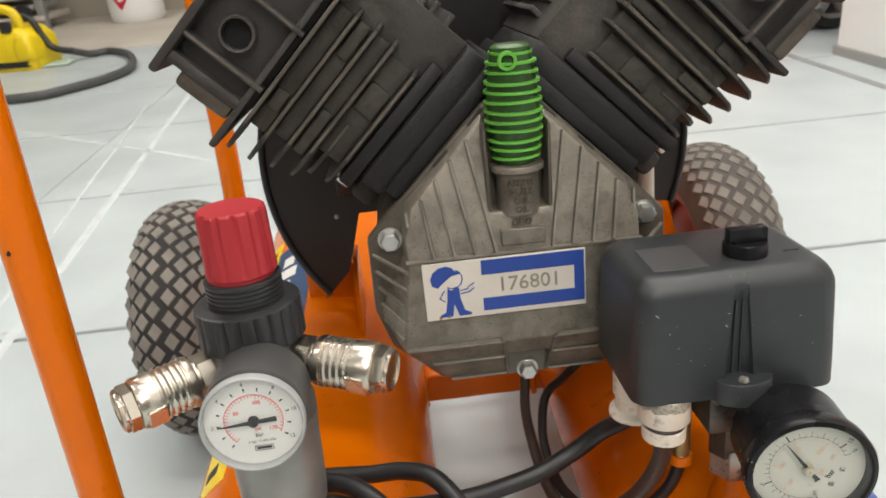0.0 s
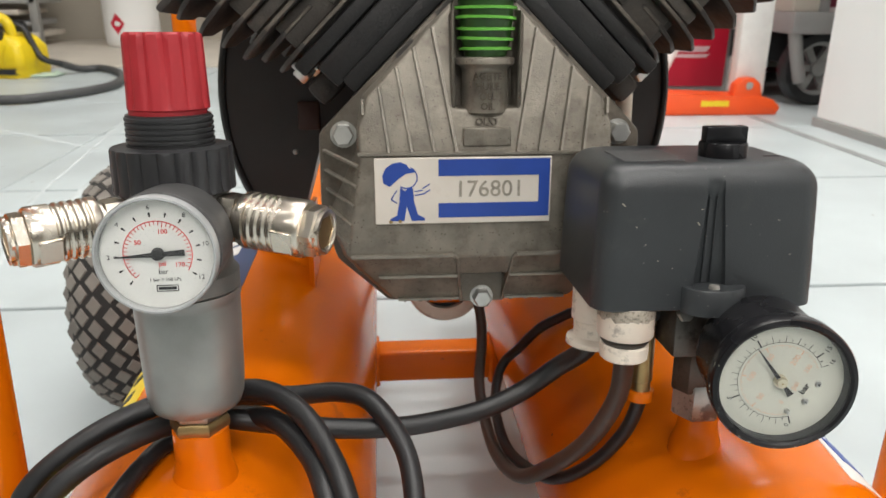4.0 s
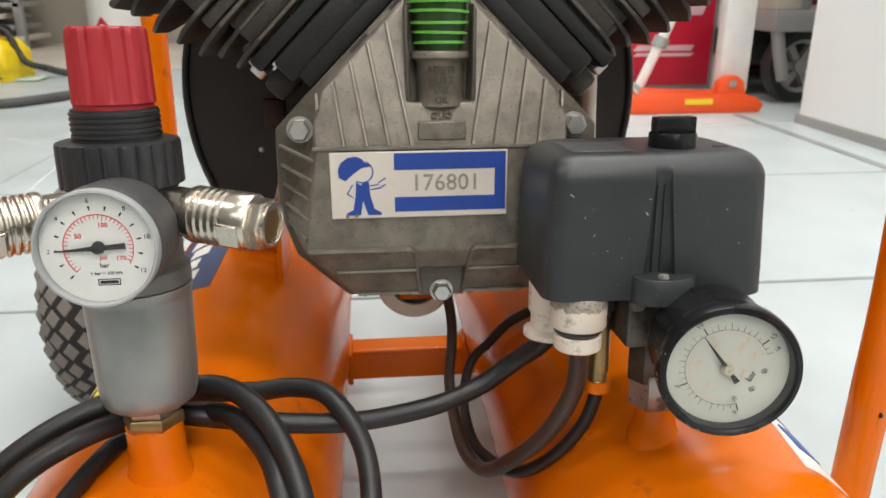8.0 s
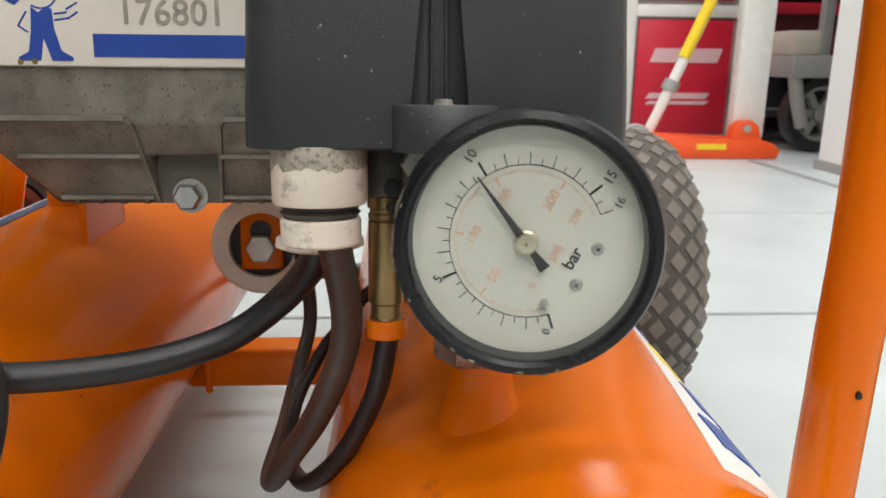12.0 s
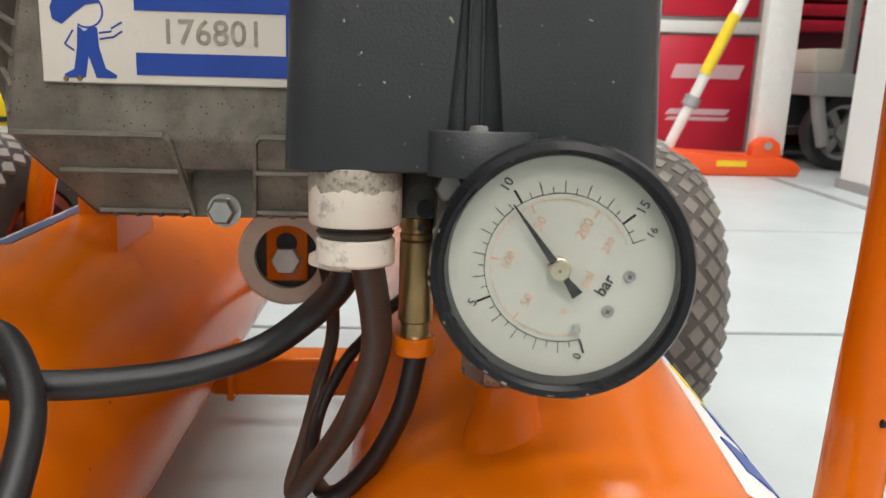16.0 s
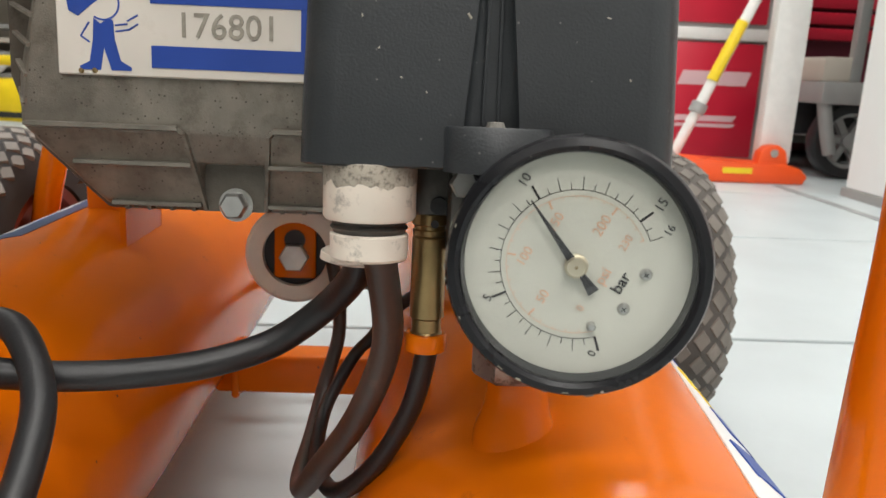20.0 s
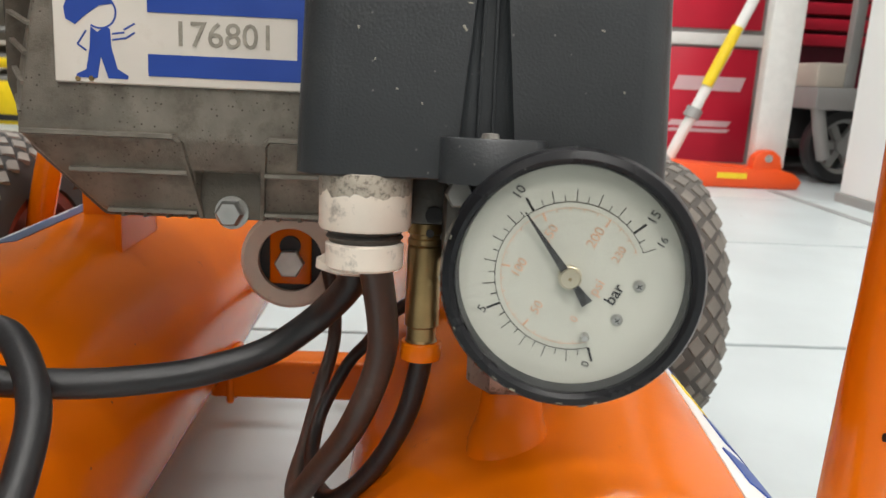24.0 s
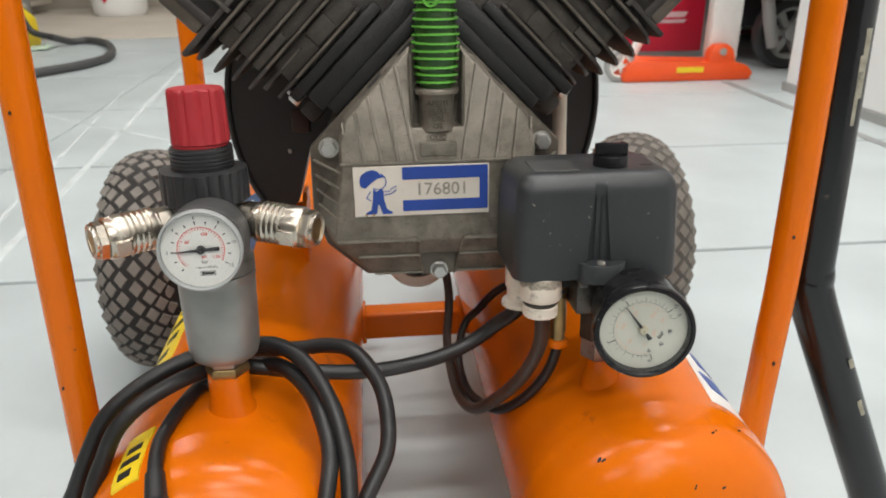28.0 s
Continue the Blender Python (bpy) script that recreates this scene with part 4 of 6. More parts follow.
# cylinders of the V
def cylinder(side):
    base = Vector((ENG, 0, 0.385))
    # local x runs down and outwards along the fins, local z along the cylinder
    m = Matrix.Translation(base) @ (pose(0, 0, 0, 0, -45) if side < 0 else pose(0, 0, 0, 0, 45))
    sx = -1 if side < 0 else 1
    
    def blk(x0, x1, y0, y1, z0, z1, bev=0.0012):
        xs = sorted((x0 * sx, x1 * sx))
        return put_box(nbm(), (xs[0], y0, z0), (xs[1], y1, z1), bev, 2, m)

    def blade(outline, u0, u1, taper=0.72):
        """A cast fin: an outline of (along, depth), thinner at its free edges."""
        bm = nbm()
        mid, half = (u0 + u1) / 2, (u1 - u0) / 2
        cx = sum(p[0] for p in outline) / len(outline)
        lay = []
        for s in (-1, 1):
            lay.append([bm.verts.new(m @ Vector((x * sx, y, mid + s * half * (taper if y < 0.45 or x > cx + 0.045 else 1)))) for x, y in outline])
        bm.faces.new(lay[0]), bm.faces.new(lay[1][::-1])
        for i in range(len(outline)):
            j = (i + 1) % len(outline)
            bm.faces.new((lay[0][i], lay[0][j], lay[1][j], lay[1][i]))
        bmesh.ops.recalc_face_normals(bm, faces=bm.faces[:])
        bmesh.ops.bevel(bm, geom=[e for e in bm.edges if e.calc_face_angle(0) > 0.9], offset=0.0007, segments=2, affect="EDGES", profile=0.5)
        return bm

    cy = part("cylinder", blk(-0.05, 0.05, 0.4375, 0.565, 0.078, 0.165), FIN, comp, "sooty finned cylinder of the pump")
    # Foot parts carry soot plus the V's shade in their colour.
    part("cylinder_foot", blk(-0.05, 0.051, 0.428, 0.56, 0.062, 0.0785, 0.003), SOOT_AND_SHADE, cy, "dark cast foot flange")
    part("foot_lug", blk(0.03, 0.066, 0.447, 0.478, 0.060, 0.076, 0.004), FIN, cy)
    part("foot_neck", blk(-0.054, 0.046, 0.4245, 0.56, 0.0538, 0.064, 0.002), SOOT_AND_SHADE, cy)
    fins = ((0.0918, 0.0685, -0.02, 0.430), (0.1032, 0.0715, 0.026, 0.434), (0.1110, 0.0775, -0.026, 0.4275), (0.1236, 0.0808, -0.027, 0.4265), (0.1366, 0.085, -0.026, 0.426), (0.1503, 0.086, -0.062, 0.4245))
    for u, v, top, y0 in fins:
        v -= 0.006 if side > 0 else 0.0
        outline = [(-0.058, 0.47), (top - 0.005, 0.466), (top, y0 + 0.003), (top + 0.003, y0), (v - 0.021, y0), (v - 0.008, y0 + 0.005), (v, y0 + 0.016), (v - 0.001, 0.47), (v - 0.016, 0.5), (v - 0.002, 0.53), (v - 0.006, 0.575), (-0.058, 0.575)]
        part("fin", blade(outline, u - 0.0019, u + 0.0019), FIN, cy)
        # Lighter strip along the front edge of each fin.
        part("fin_edge", strip(nbm(), m @ Vector(((top + 0.004) * sx, y0 + 0.0001, u)), m @ Vector(((v - 0.022) * sx, y0 + 0.0001, u)), 0.0021, 0.0004), FIN_EDGE, cy, "lighter fin edge")
    # dusty cast webs in the gaps, with a step here and there
    for (u0, *_), (u1, *_), a, b, y, step in ((fins[0], fins[2], -0.018, 0.052, 0.4345, (0.0, 0.02)), (fins[2], fins[3], -0.022, 0.061, 0.4325, (0.03, 0.061)), (fins[3], fins[4], -0.022, 0.06, 0.4325, (-0.022, 0.002)), (fins[4], fins[5], -0.022, 0.064, 0.4335, (0.036, 0.05))):
        b -= 0.006 if side > 0 else 0.0
        web = part("casting_web", blk(a, b, y, 0.442, u0 + 0.0016, u1 - 0.0016, 0.0014), WEB, cy)
        part("web_step", blk(step[0], min(step[1], b), y - 0.0022, y + 0.002, u0 + 0.0026, u1 - 0.0026, 0.0016), WEB, cy)
    for y in (0.446, 0.55):
        p, q = m @ Vector((-0.0385 * sx, y, 0.078)), m @ Vector((-0.0385 * sx, y, 0.0845))
        part("foot_nut", hexnut(nbm(), p, q, 0.006), OILY, cy, "oily brown nut")
    part("base_step", blk(-0.03, 0.06, 0.4325, 0.45, 0.0795, 0.0885, 0.002), SOOT_AND_SHADE, cy)
    head = part("cylinder_head", blk(-0.062, 0.060, 0.434, 0.57, 0.152, 0.206, 0.003), HEAD, comp, "black cast cylinder head")
    part("head_plate", blk(-0.066, 0.072, 0.4235, 0.575, 0.2035, 0.2088, 0.0018), HEAD, head)
    part("head_step", blk(-0.064, 0.088 if side < 0 else 0.079, 0.4265, 0.575, 0.1555, 0.1598, 0.0016), HEAD, head)
    for x, w in ((-0.05, 0.0015), (-0.024, 0.0015), (0.0045, 0.0016), (0.0435, 0.0016)):
        part("head_rib", blk(x - w, x + w, 0.4245, 0.575, 0.153, 0.205, 0.0007), HEAD, head)
        part("rib_edge", strip(nbm(), m @ Vector((x * sx, 0.4246, 0.160)), m @ Vector((x * sx, 0.4246, 0.203)), 0.0016, 0.0003), FIN_EDGE, head)
    part("head_wall", blk(0.058, 0.0715, 0.4285, 0.52, 0.160, 0.194, 0.003), FIN_EDGE, head, "dusty grey cast side wall")
    part("head_wall", blk(0.055, 0.0625, 0.4255, 0.55, 0.158, 0.206, 0.0025), HEAD, head)
    part("head_cap", blk(-0.05, -0.012 if side < 0 else 0.055, 0.435, 0.56, 0.2085, 0.24, 0.006), HEAD, head)
    hole = m @ Vector((0.0268 * sx, 0.4345, 0.1815))
    part("port_rim", lathe(nbm(), [(0.0084, 0), (0.0106, 0), (0.0104, 0.0085), (0.0099, 0.0094), (0.0084, 0.0092)], pose(*hole, 90), 36, True), HEAD, head)
    # Dark disc stands in for the shade inside the port.
    part("port_hole", lathe(nbm(), [(0, 0.001), (0.0089, 0.001), (0.0089, 0.002), (0, 0.002)], pose(*hole, 90), 24), SHADE_BLACK, head)
    for x, y in ((0.060, 0.456), (0.060, 0.54)):
        p = m @ Vector((x * sx, y, 0.078))
        q = m @ Vector((x * sx, y, 0.087))
        nut = part("foot_nut", hexnut(nbm(), p, q, 0.0062), STEEL, cy, "pale zinc nut")
        part("stud", rod(nbm(), q, m @ Vector((x * sx, y, 0.0905)), 0.0032, None, 14, 0.0005), STEEL, nut)
    return cy


cylinder(-1), cylinder(1)


def guard():
    bm = nbm()
    c, R = (0.075, 0.376), 0.172
    pts = [(c[0] + R * math.cos(a), c[1] + R * math.sin(a)) for a in [radians(-20 + 239 * k / 60) for k in range(61)]]
    pts += [(-0.064, 0.262), (-0.040, 0.286), (-0.026, 0.336), (0.05, 0.338)]
    prism(bm, pts, 0.585, 0.645)
    return bm


gd = part("belt_guard", guard(), GUARD, comp, "black plastic fan guard behind the pump")
bm = nbm()
ring = [(0.075 + 0.172 * math.cos(a), 0.376 + 0.172 * math.sin(a)) for a in [math.radians(-20 + 239 * k / 60) for k in range(61)]]
tube(bm, [(x, 0.584, z) for x, z in ring], 0.0028, 8, 1, False)
part("guard_ring", bm, GUARD, gd)
# Orange metal deep in the guard; its shade is put into the colour.
part("motor_edge", put_box(nbm(), (-0.041, 0.581, 0.352), (-0.024, 0.586, 0.374), 0.002), GLIMPSE, gd, "orange metal inside the guard, coloured dim as in shade")
part("guard_screw", lathe(nbm(), [(0, 0.003), (0.0016, 0.002), (0.0022, 0)], pose(-0.0445, 0.585, 0.335, 90), 14), STEEL, gd)
for k in range(5):
    part("fan_blade", put_box(nbm(), (0.118 + 0.0045 * k, 0.578, 0.472 + 0.002 * (k % 2)), (0.1205 + 0.0045 * k, 0.586, 0.486 - 0.003 * (k % 3)), 0.0005, 1), JACKORANGE, gd, "red-orange fan blade")
part("breather_pipe", tube(nbm(), [(0.2015, 0.5568, 0.45), (0.2046, 0.557, 0.40), (0.2058, 0.5573, 0.35), (0.208, 0.558, 0.25)], 0.0064, 18, 4), CREAM, comp, "cream coated pipe")


# ---- pressure switch ----
def rounded(x0, x1, y0, y1, r, n=6):
    pts = []
    for cx, cy, a0 in ((x1 - r, y1 - r, 0), (x0 + r, y1 - r, 90), (x0 + r, y0 + r, 180), (x1 - r, y0 + r, 270)):
        for k in range(n + 1):
            a = radians(a0 + 90 * k / n)
            pts.append((cx + r * math.cos(a), cy + r * math.sin(a)))
    return pts


def loft(layers, bottom=True):
    bm = nbm()
    rings = [[bm.verts.new((x, y, z)) for x, y in pts] for pts, z in layers]
    for a, b in zip(rings, rings[1:]):
        for i in range(len(a)):
            j = (i + 1) % len(a)
            bm.faces.new((a[i], a[j], b[j], b[i]))
    bm.faces.new(rings[-1])
    if bottom:
        bm.faces.new(rings[0])
    return bm


SX0, SX1, SY0, SY1 = 0.1188, 0.2268, 0.3182, 0.396
CHX = 0.1728


def switch_outline(i, z):
    """The rounded outline of the housing at a height, with the channel above the cover screw let into its front."""
    t = min(1.0, max(0.0, (z - 0.309) / 0.043))
    half = 0.0078 - 0.0038 * t
    deep = 0.0 if z < 0.3088 else 0.005 - 0.0018 * t
    if z > 0.352:
        deep *= max(0.0, 1 - (z - 0.352) / 0.006)
    pts = rounded(SX0 + i, SX1 - i, SY0 + i, SY1 - i, 0.0105)
    cut = [(CHX + half * u, SY0 + i + deep * math.sqrt(max(0.0, 1 - u * u))) for u in (-1.12, -1.0, -0.96, -0.85, -0.6, -0.3, 0.0, 0.3, 0.6, 0.85, 0.96, 1.0, 1.12)]
    return pts[:21] + cut + pts[21:]


layers = []
for z, i in ((0.2968, 0.0008), (0.2974, 0.0), (0.3086, 0.0002), (0.3089, 0.0002), (0.318, 0.0005), (0.330, 0.001), (0.342, 0.0014), (0.352, 0.0018)):
    layers.append((switch_outline(i, z), z))
for k in range(1, 7):
    a = math.pi / 2 * k / 6
    i = 0.0018 + 0.0105 * (1 - math.cos(a))
    z = 0.352 + 0.0132 * math.sin(a)
    layers.append((switch_outline(i, z), z))
sw = part("pressure_switch", loft(layers), SWITCH, comp, "dark grey plastic pressure switch housing")
for x in (-0.0023, 0.0019):
    part("channel_rib", strip(nbm(), (CHX + x * 0.8, 0.3222, 0.351), (CHX + x, 0.3226, 0.3095), 0.0009, 0.0006), SWITCH, sw)
for x, z, w, h, turn in ((0.1655, 0.3385, 0.0018, 0.0007, 55), (0.1667, 0.3452, 0.0014, 0.0004, 5), (0.1365, 0.3375, 0.0009, 0.0005, 80), (0.1475, 0.3215, 0.0007, 0.0005, 20), (0.1412, 0.3292, 0.0008, 0.0004, 110), (0.1545, 0.3178, 0.0007, 0.0004, 60), (0.2035, 0.3395, 0.0012, 0.0004, 15), (0.2105, 0.3232, 0.0007, 0.0005, 70), (0.1302, 0.3478, 0.0022, 0.0006, 38)):
    y = SY0 + 0.0018 * (z - 0.309) / 0.043
    part("scuff", put_box(nbm(), (-w / 2, -0.00012, -h / 2), (w / 2, 0.0003, h / 2), 0.0001, 1), SCRAPE, sw, smooth=False, m=pose(x, y, z, 0, turn, 0))
tab = [(0.1750 + 0.0153 * math.cos(a), 0.3195 - 0.0105 * math.sin(a)) for a in [math.pi * k / 16 for k in range(17)]]
part("screw_tab", loft([(tab, 0.2964), (tab, 0.3083), ([(0.1750 + (x - 0.1750) * 0.97, 0.3195 + (y - 0.3195) * 0.95) for x, y in tab], 0.309)]), SWITCH, sw)
part("tab_screw", lathe(nbm(), [(0, 0.3106), (0.0022, 0.3104), (0.0028, 0.3088)], pose(0.1735, 0.3145, 0), 18), DUST, sw, "dusty cover screw")
part("top_label", put_box(nbm(), (0.1335, 0.3345, 0.3648), (0.1625, 0.366, 0.3656), 0.0003, 1), GREYBLK, sw)
part("top_mark", put_box(nbm(), (0.205, 0.343, 0.3651), (0.213, 0.3437, 0.3656)), BLACK, sw)
kb = part("switch_knob", lathe(nbm(), [(0.0113, 0.3645), (0.0113, 0.3715), (0.0108, 0.3722), (0.0103, 0.3722), (0.0103, 0.3719), (0, 0.3719)], pose(0.1862, 0.3468, 0), 36), GLOSS, sw, "black turning knob")
part("knob_grip", put_box(nbm(), (0.1759, 0.3432, 0.371), (0.1965, 0.3498, 0.3797), 0.0009), GLOSS, sw)

# cable glands under the switch
gl = part("cable_gland", lathe(nbm(), [(0.0100, 0.2975), (0.0138, 0.2975), (0.0138, 0.2818), (0.0132, 0.2808), (0.0112, 0.2806)], pose(0.1388, 0.3315, 0), 40), GLAND, comp, "ivory plastic cable gland")
bm = nbm()
lay = []
for k in range(72):
    a = 2 * math.pi * k / 72
    low = 0.2915 + 0.0026 * noise.noise((math.cos(a) * 3, math.sin(a) * 3, 7)) + 0.0014 * noise.noise((math.cos(a) * 14, math.sin(a) * 14, 2))
    lay.append([bm.verts.new((0.1388 + r * math.cos(a), 0.3315 + r * math.sin(a), z)) for r, z in ((0.01382, low), (0.01392, low + 0.0004), (0.01392, 0.2974), (0.01382, 0.2974))])
for a, b in zip(lay, lay[1:] + lay[:1]):
    for i in range(4):
        bm.faces.new((a[i], a[(i + 1) % 4], b[(i + 1) % 4], b[i]))
part("oil_stain", bm, STAIN, gl, "dark oily grime on the gland")
part("gland_thread", lathe(nbm(), [(0.0105, 0.2812), (0.0117, 0.2802), (0.0108, 0.2793), (0.0117, 0.2784), (0.0108, 0.2775), (0.0105, 0.2762)], pose(0.1388, 0.3315, 0), 36), OILY, gl)
part("gland_nut", lathe(nbm(), [(0.006, 0.2686), (0.0108, 0.2688), (0.0117, 0.2696), (0.0118, 0.2762), (0.0112, 0.2768), (0.006, 0.2768)], pose(0.1388, 0.3315, 0), 22), GLAND, gl)
gl2 = part("cable_gland", lathe(nbm(), [(0.009, 0.2975), (0.0125, 0.2975), (0.0125, 0.276), (0.0112, 0.275), (0.0112, 0.2665), (0.0148, 0.2645), (0.0151, 0.262), (0.012, 0.2607), (0.006, 0.2607)], pose(0.1345, 0.3675, 0), 36), GLAND, comp, "ivory plastic cable gland")

# brass relief valve and the steel block beside it
vb = part("relief_valve", lathe(nbm(), [(0.0048, 0.2805), (0.0058, 0.2802), (0.0058, 0.2768), (0.0051, 0.2764), (0.0051, 0.2752), (0.0056, 0.2748), (0.0056, 0.2732), (0.0051, 0.2728), (0.0056, 0.2722), (0.0058, 0.2455), (0.005, 0.2448), (0.005, 0.2405), (0.0054, 0.24), (0.0054, 0.2385), (0, 0.2385)], pose(0.1572, 0.3535, 0), 30), BRASS, comp, "tarnished brass relief valve")
part("valve_ring", lathe(nbm(), [(0.004, 0.2335), (0.0068, 0.2338), (0.007, 0.2348), (0.007, 0.2392), (0.0066, 0.2398), (0.0058, 0.2398)], pose(0.1572, 0.3535, 0), 28), ORANGE, vb, "orange plastic ring")
for z, r in ((0.2834, 0.0028), (0.2775, 0.0013)):
    part("valve_hole", lathe(nbm(), [(0, 0), (r, 0), (r, 0.0006), (0, 0.0006)], pose(0.1597 if r > 0.002 else 0.1587, 0.3472, z, 90), 16), INK, vb)
part("valve_head", put_box(nbm(), (0.1515, 0.3478, 0.2802), (0.1655, 0.36, 0.298), 0.001), OILY, vb)
bl = part("manifold_block", put_box(nbm(), (0.1625, 0.328, 0.268), (0.189, 0.362, 0.2972), 0.002), OILY, comp, "dark oily steel manifold block")
part("plug_screw", hexnut(nbm(), (0.1665, 0.3285, 0.2925), (0.1665, 0.3245, 0.2925), 0.0045), STEEL, bl)
part("manifold_nut", hexnut(nbm(), (0.1815, 0.346, 0.243), (0.1815, 0.346, 0.272), 0.0105), OILY, bl)
part("pipe_nut", hexnut(nbm(), (0.186, 0.3475, 0.2275), (0.186, 0.3475, 0.2475), 0.0132, 0.0012), NUT, bl, "paint-smeared steel pipe nut")
part("gauge_boss", lathe(nbm(), [(0.0146, 0.198), (0.0142, 0.2065), (0.0132, 0.2105), (0.0119, 0.2138), (0.0109, 0.2172), (0.0103, 0.2212), (0.0101, 0.2275), (0.0092, 0.2285)], pose(0.1885, 0.3485, 0), 36), ORANGE, tank_r, "orange welded pipe stub")

# hoses
part("drain_hose", tube(nbm(), [(0.1405, 0.334, 0.274), (0.1419, 0.3379, 0.2676), (0.1442, 0.3515, 0.2361), (0.134, 0.3633, 0.2044), (0.1181, 0.3842, 0.1747), (0.1059, 0.4152, 0.1491), (0.0992, 0.4576, 0.1364), (0.0974, 0.5068, 0.1347), (0.098, 0.555, 0.1462), (0.103, 0.58, 0.168), (0.1026, 0.585, 0.192), (0.097, 0.585, 0.222)],
     lambda t: 0.0054 - 0.001 * min(1.0, t * 1.4), 16, 8), BROWN, comp, "worn brown rubber hose")
part("relief_hose", tube(nbm(), [(0.1572, 0.3535, 0.24), (0.1572, 0.3545, 0.2303), (0.1522, 0.3611, 0.2077), (0.1399, 0.3761, 0.1801), (0.1248, 0.3973, 0.1578), (0.1137, 0.4279, 0.1464), (0.1054, 0.4645, 0.1414), (0.1041, 0.507, 0.1479), (0.1110, 0.5400, 0.1585), (0.1180, 0.5480, 0.1690), (0.1275, 0.5440, 0.1805), (0.1355, 0.5375, 0.1935), (0.1445, 0.5330, 0.2040), (0.1605, 0.5230, 0.2170), (0.1690, 0.5130, 0.2260), (0.1740, 0.4950, 0.2420), (0.1750, 0.4650, 0.2680)],
     0.0038, 14, 8), RUBBER, comp, "thin black rubber hose")

# ---- gauge on the tank ----
GX, GY, GZ, GR = 0.1904, 0.2788, 0.2782, 0.0304
GM = pose(GX, GY, GZ, 90, 0, -9.6)
gauge = part("pressure_gauge", lathe(nbm(), [(0.0, -0.036), (0.022, -0.036), (0.0278, -0.033), (0.0281, -0.008), (0.0294, -0.0065), (GR, -0.004), (GR, 0.0022), (0.0297, 0.0038), (0.0279, 0.0044), (0.0269, 0.0036), (0.0266, -0.0025)], GM, 88), GLOSS, comp, "black pressure gauge with yellowed white dial")
part("dial", lathe(nbm(), [(0, -0.0032), (0.0268, -0.0032), (0.0268, -0.002), (0, -0.002)], GM, 72), DIAL, gauge)
part("gauge_seal", lathe(nbm(), [(0.0263, -0.002), (0.0268, -0.002), (0.0268, 0.0028), (0.0266, 0.0028)], GM, 72, True), INK, gauge)
UP = GM @ Matrix.Translation((0, 0, -0.0019))


def dial_mark(parent, m, r0, r1, deg, w, material, name="tick"):
    bm = nbm()
    put_box(bm, (r0, -w / 2, 0), (r1, w / 2, 0.00012))
    return part(name, bm, material, parent, smooth=False, m=m @ pose(0, 0, 0, 0, 0, deg))


def dial_text(body, size, r, deg, turn, m, material, parent, bold=0.0):
    p = m @ pose(r * math.cos(radians(deg)), r * math.sin(radians(deg)), 0.0001, 0, 0, turn)
    return text_part(body, size, p, material, parent, 0.00005, "numeral", bold=bold)


def bar_angle(b):
    return 288 - 16.6 * b


SC = GR / 388.0
for k in range(33):
    b = k / 2
    major = k in (0, 10, 20, 30)
    r1 = 271 if major else (264 if k % 2 == 0 else 245)
    dial_mark(gauge, UP, 226 * SC, r1 * SC, bar_angle(b), (7 if major else 2.2) * SC, INK)


part("scale_arc", arc(nbm(), 226 * SC, 2.0 * SC, bar_angle(16), bar_angle(0)), INK, gauge, smooth=False, m=UP)
part("scale_arc", arc(nbm(), 208 * SC, 1.6 * SC, bar_angle(16), bar_angle(0)), PINK, gauge, smooth=False, m=UP)
for k in range(24):
    dial_mark(gauge, UP, (182 if k % 5 == 0 else 198) * SC, 208 * SC, bar_angle(k * 10 / 14.5), (6 if k % 5 == 0 else 2) * SC, PINK)
for body, px, py, turn, size in (("0", 66, -268, 70, 28), ("5", -258, -118, 64, 32), ("10", -166, 246, 60, 34), ("15", 232, 193, 62, 34), ("16", 262, 120, 62, 28)):
    text_part(body, size * SC * 1.22, UP @ pose(px * SC, py * SC, 0.0001, 0, 0, turn), GREYINK, gauge, 0.00005, "numeral", bold=0.00002)
for body, px, py, turn, size in (("0", 22, -130, 62, 26), ("50", -92, -102, 62, 32), ("100", -153, 17, 62, 32), ("150", -68, 125, 62, 32), ("200", 68, 123, 62, 34), ("230", 140, 76, 62, 26), ("psi", 82, -28, 62, 36)):
    text_part(body, size * SC * 1.3, UP @ pose(px * SC, py * SC, 0.0001, 0, 0, turn), PINK, gauge, 0.00005, "numeral")
text_part("bar", 50 * SC, UP @ pose(135 * SC, -45 * SC, 0.0001, 0, 0, 62), INK, gauge, 0.00005, "numeral", bold=0.00005)
for px, py in ((205, -15), (148, -123)):
    s = part("dial_screw", lathe(nbm(), [(0, 0.0009), (12 * SC, 0.0008), (19 * SC, 0.0)], UP @ pose(px * SC, py * SC, 0), 20), STEEL, gauge)
    for t in (35, 125):
        dial_mark(gauge, UP @ pose(px * SC, py * SC, 0.00085, 0, 0, 0), -9 * SC, 9 * SC, t, 3 * SC, INK, "screw_slot")
part("stop_pin", lathe(nbm(), [(0, 0.0025), (9 * SC, 0.0024), (13 * SC, 0.0018), (13 * SC, 0)], UP @ pose(57 * SC, -180 * SC, 0), 18), STEEL, gauge)
chips = random.Random(4)
for k in range(16):
    a = chips.uniform(150, 285)
    r = chips.choice((GR - 0.0001, 0.0292))
    part("paint_chip", arc(nbm(), r, chips.uniform(0.0003, 0.0009), a, a + chips.uniform(0.8, 4.5), 4), SCRAPE, gauge, smooth=False, m=GM @ Matrix.Translation((0, 0, 0.0021 if r > 0.0298 else 0.0039)))
NEEDLE = bar_angle(9.7)
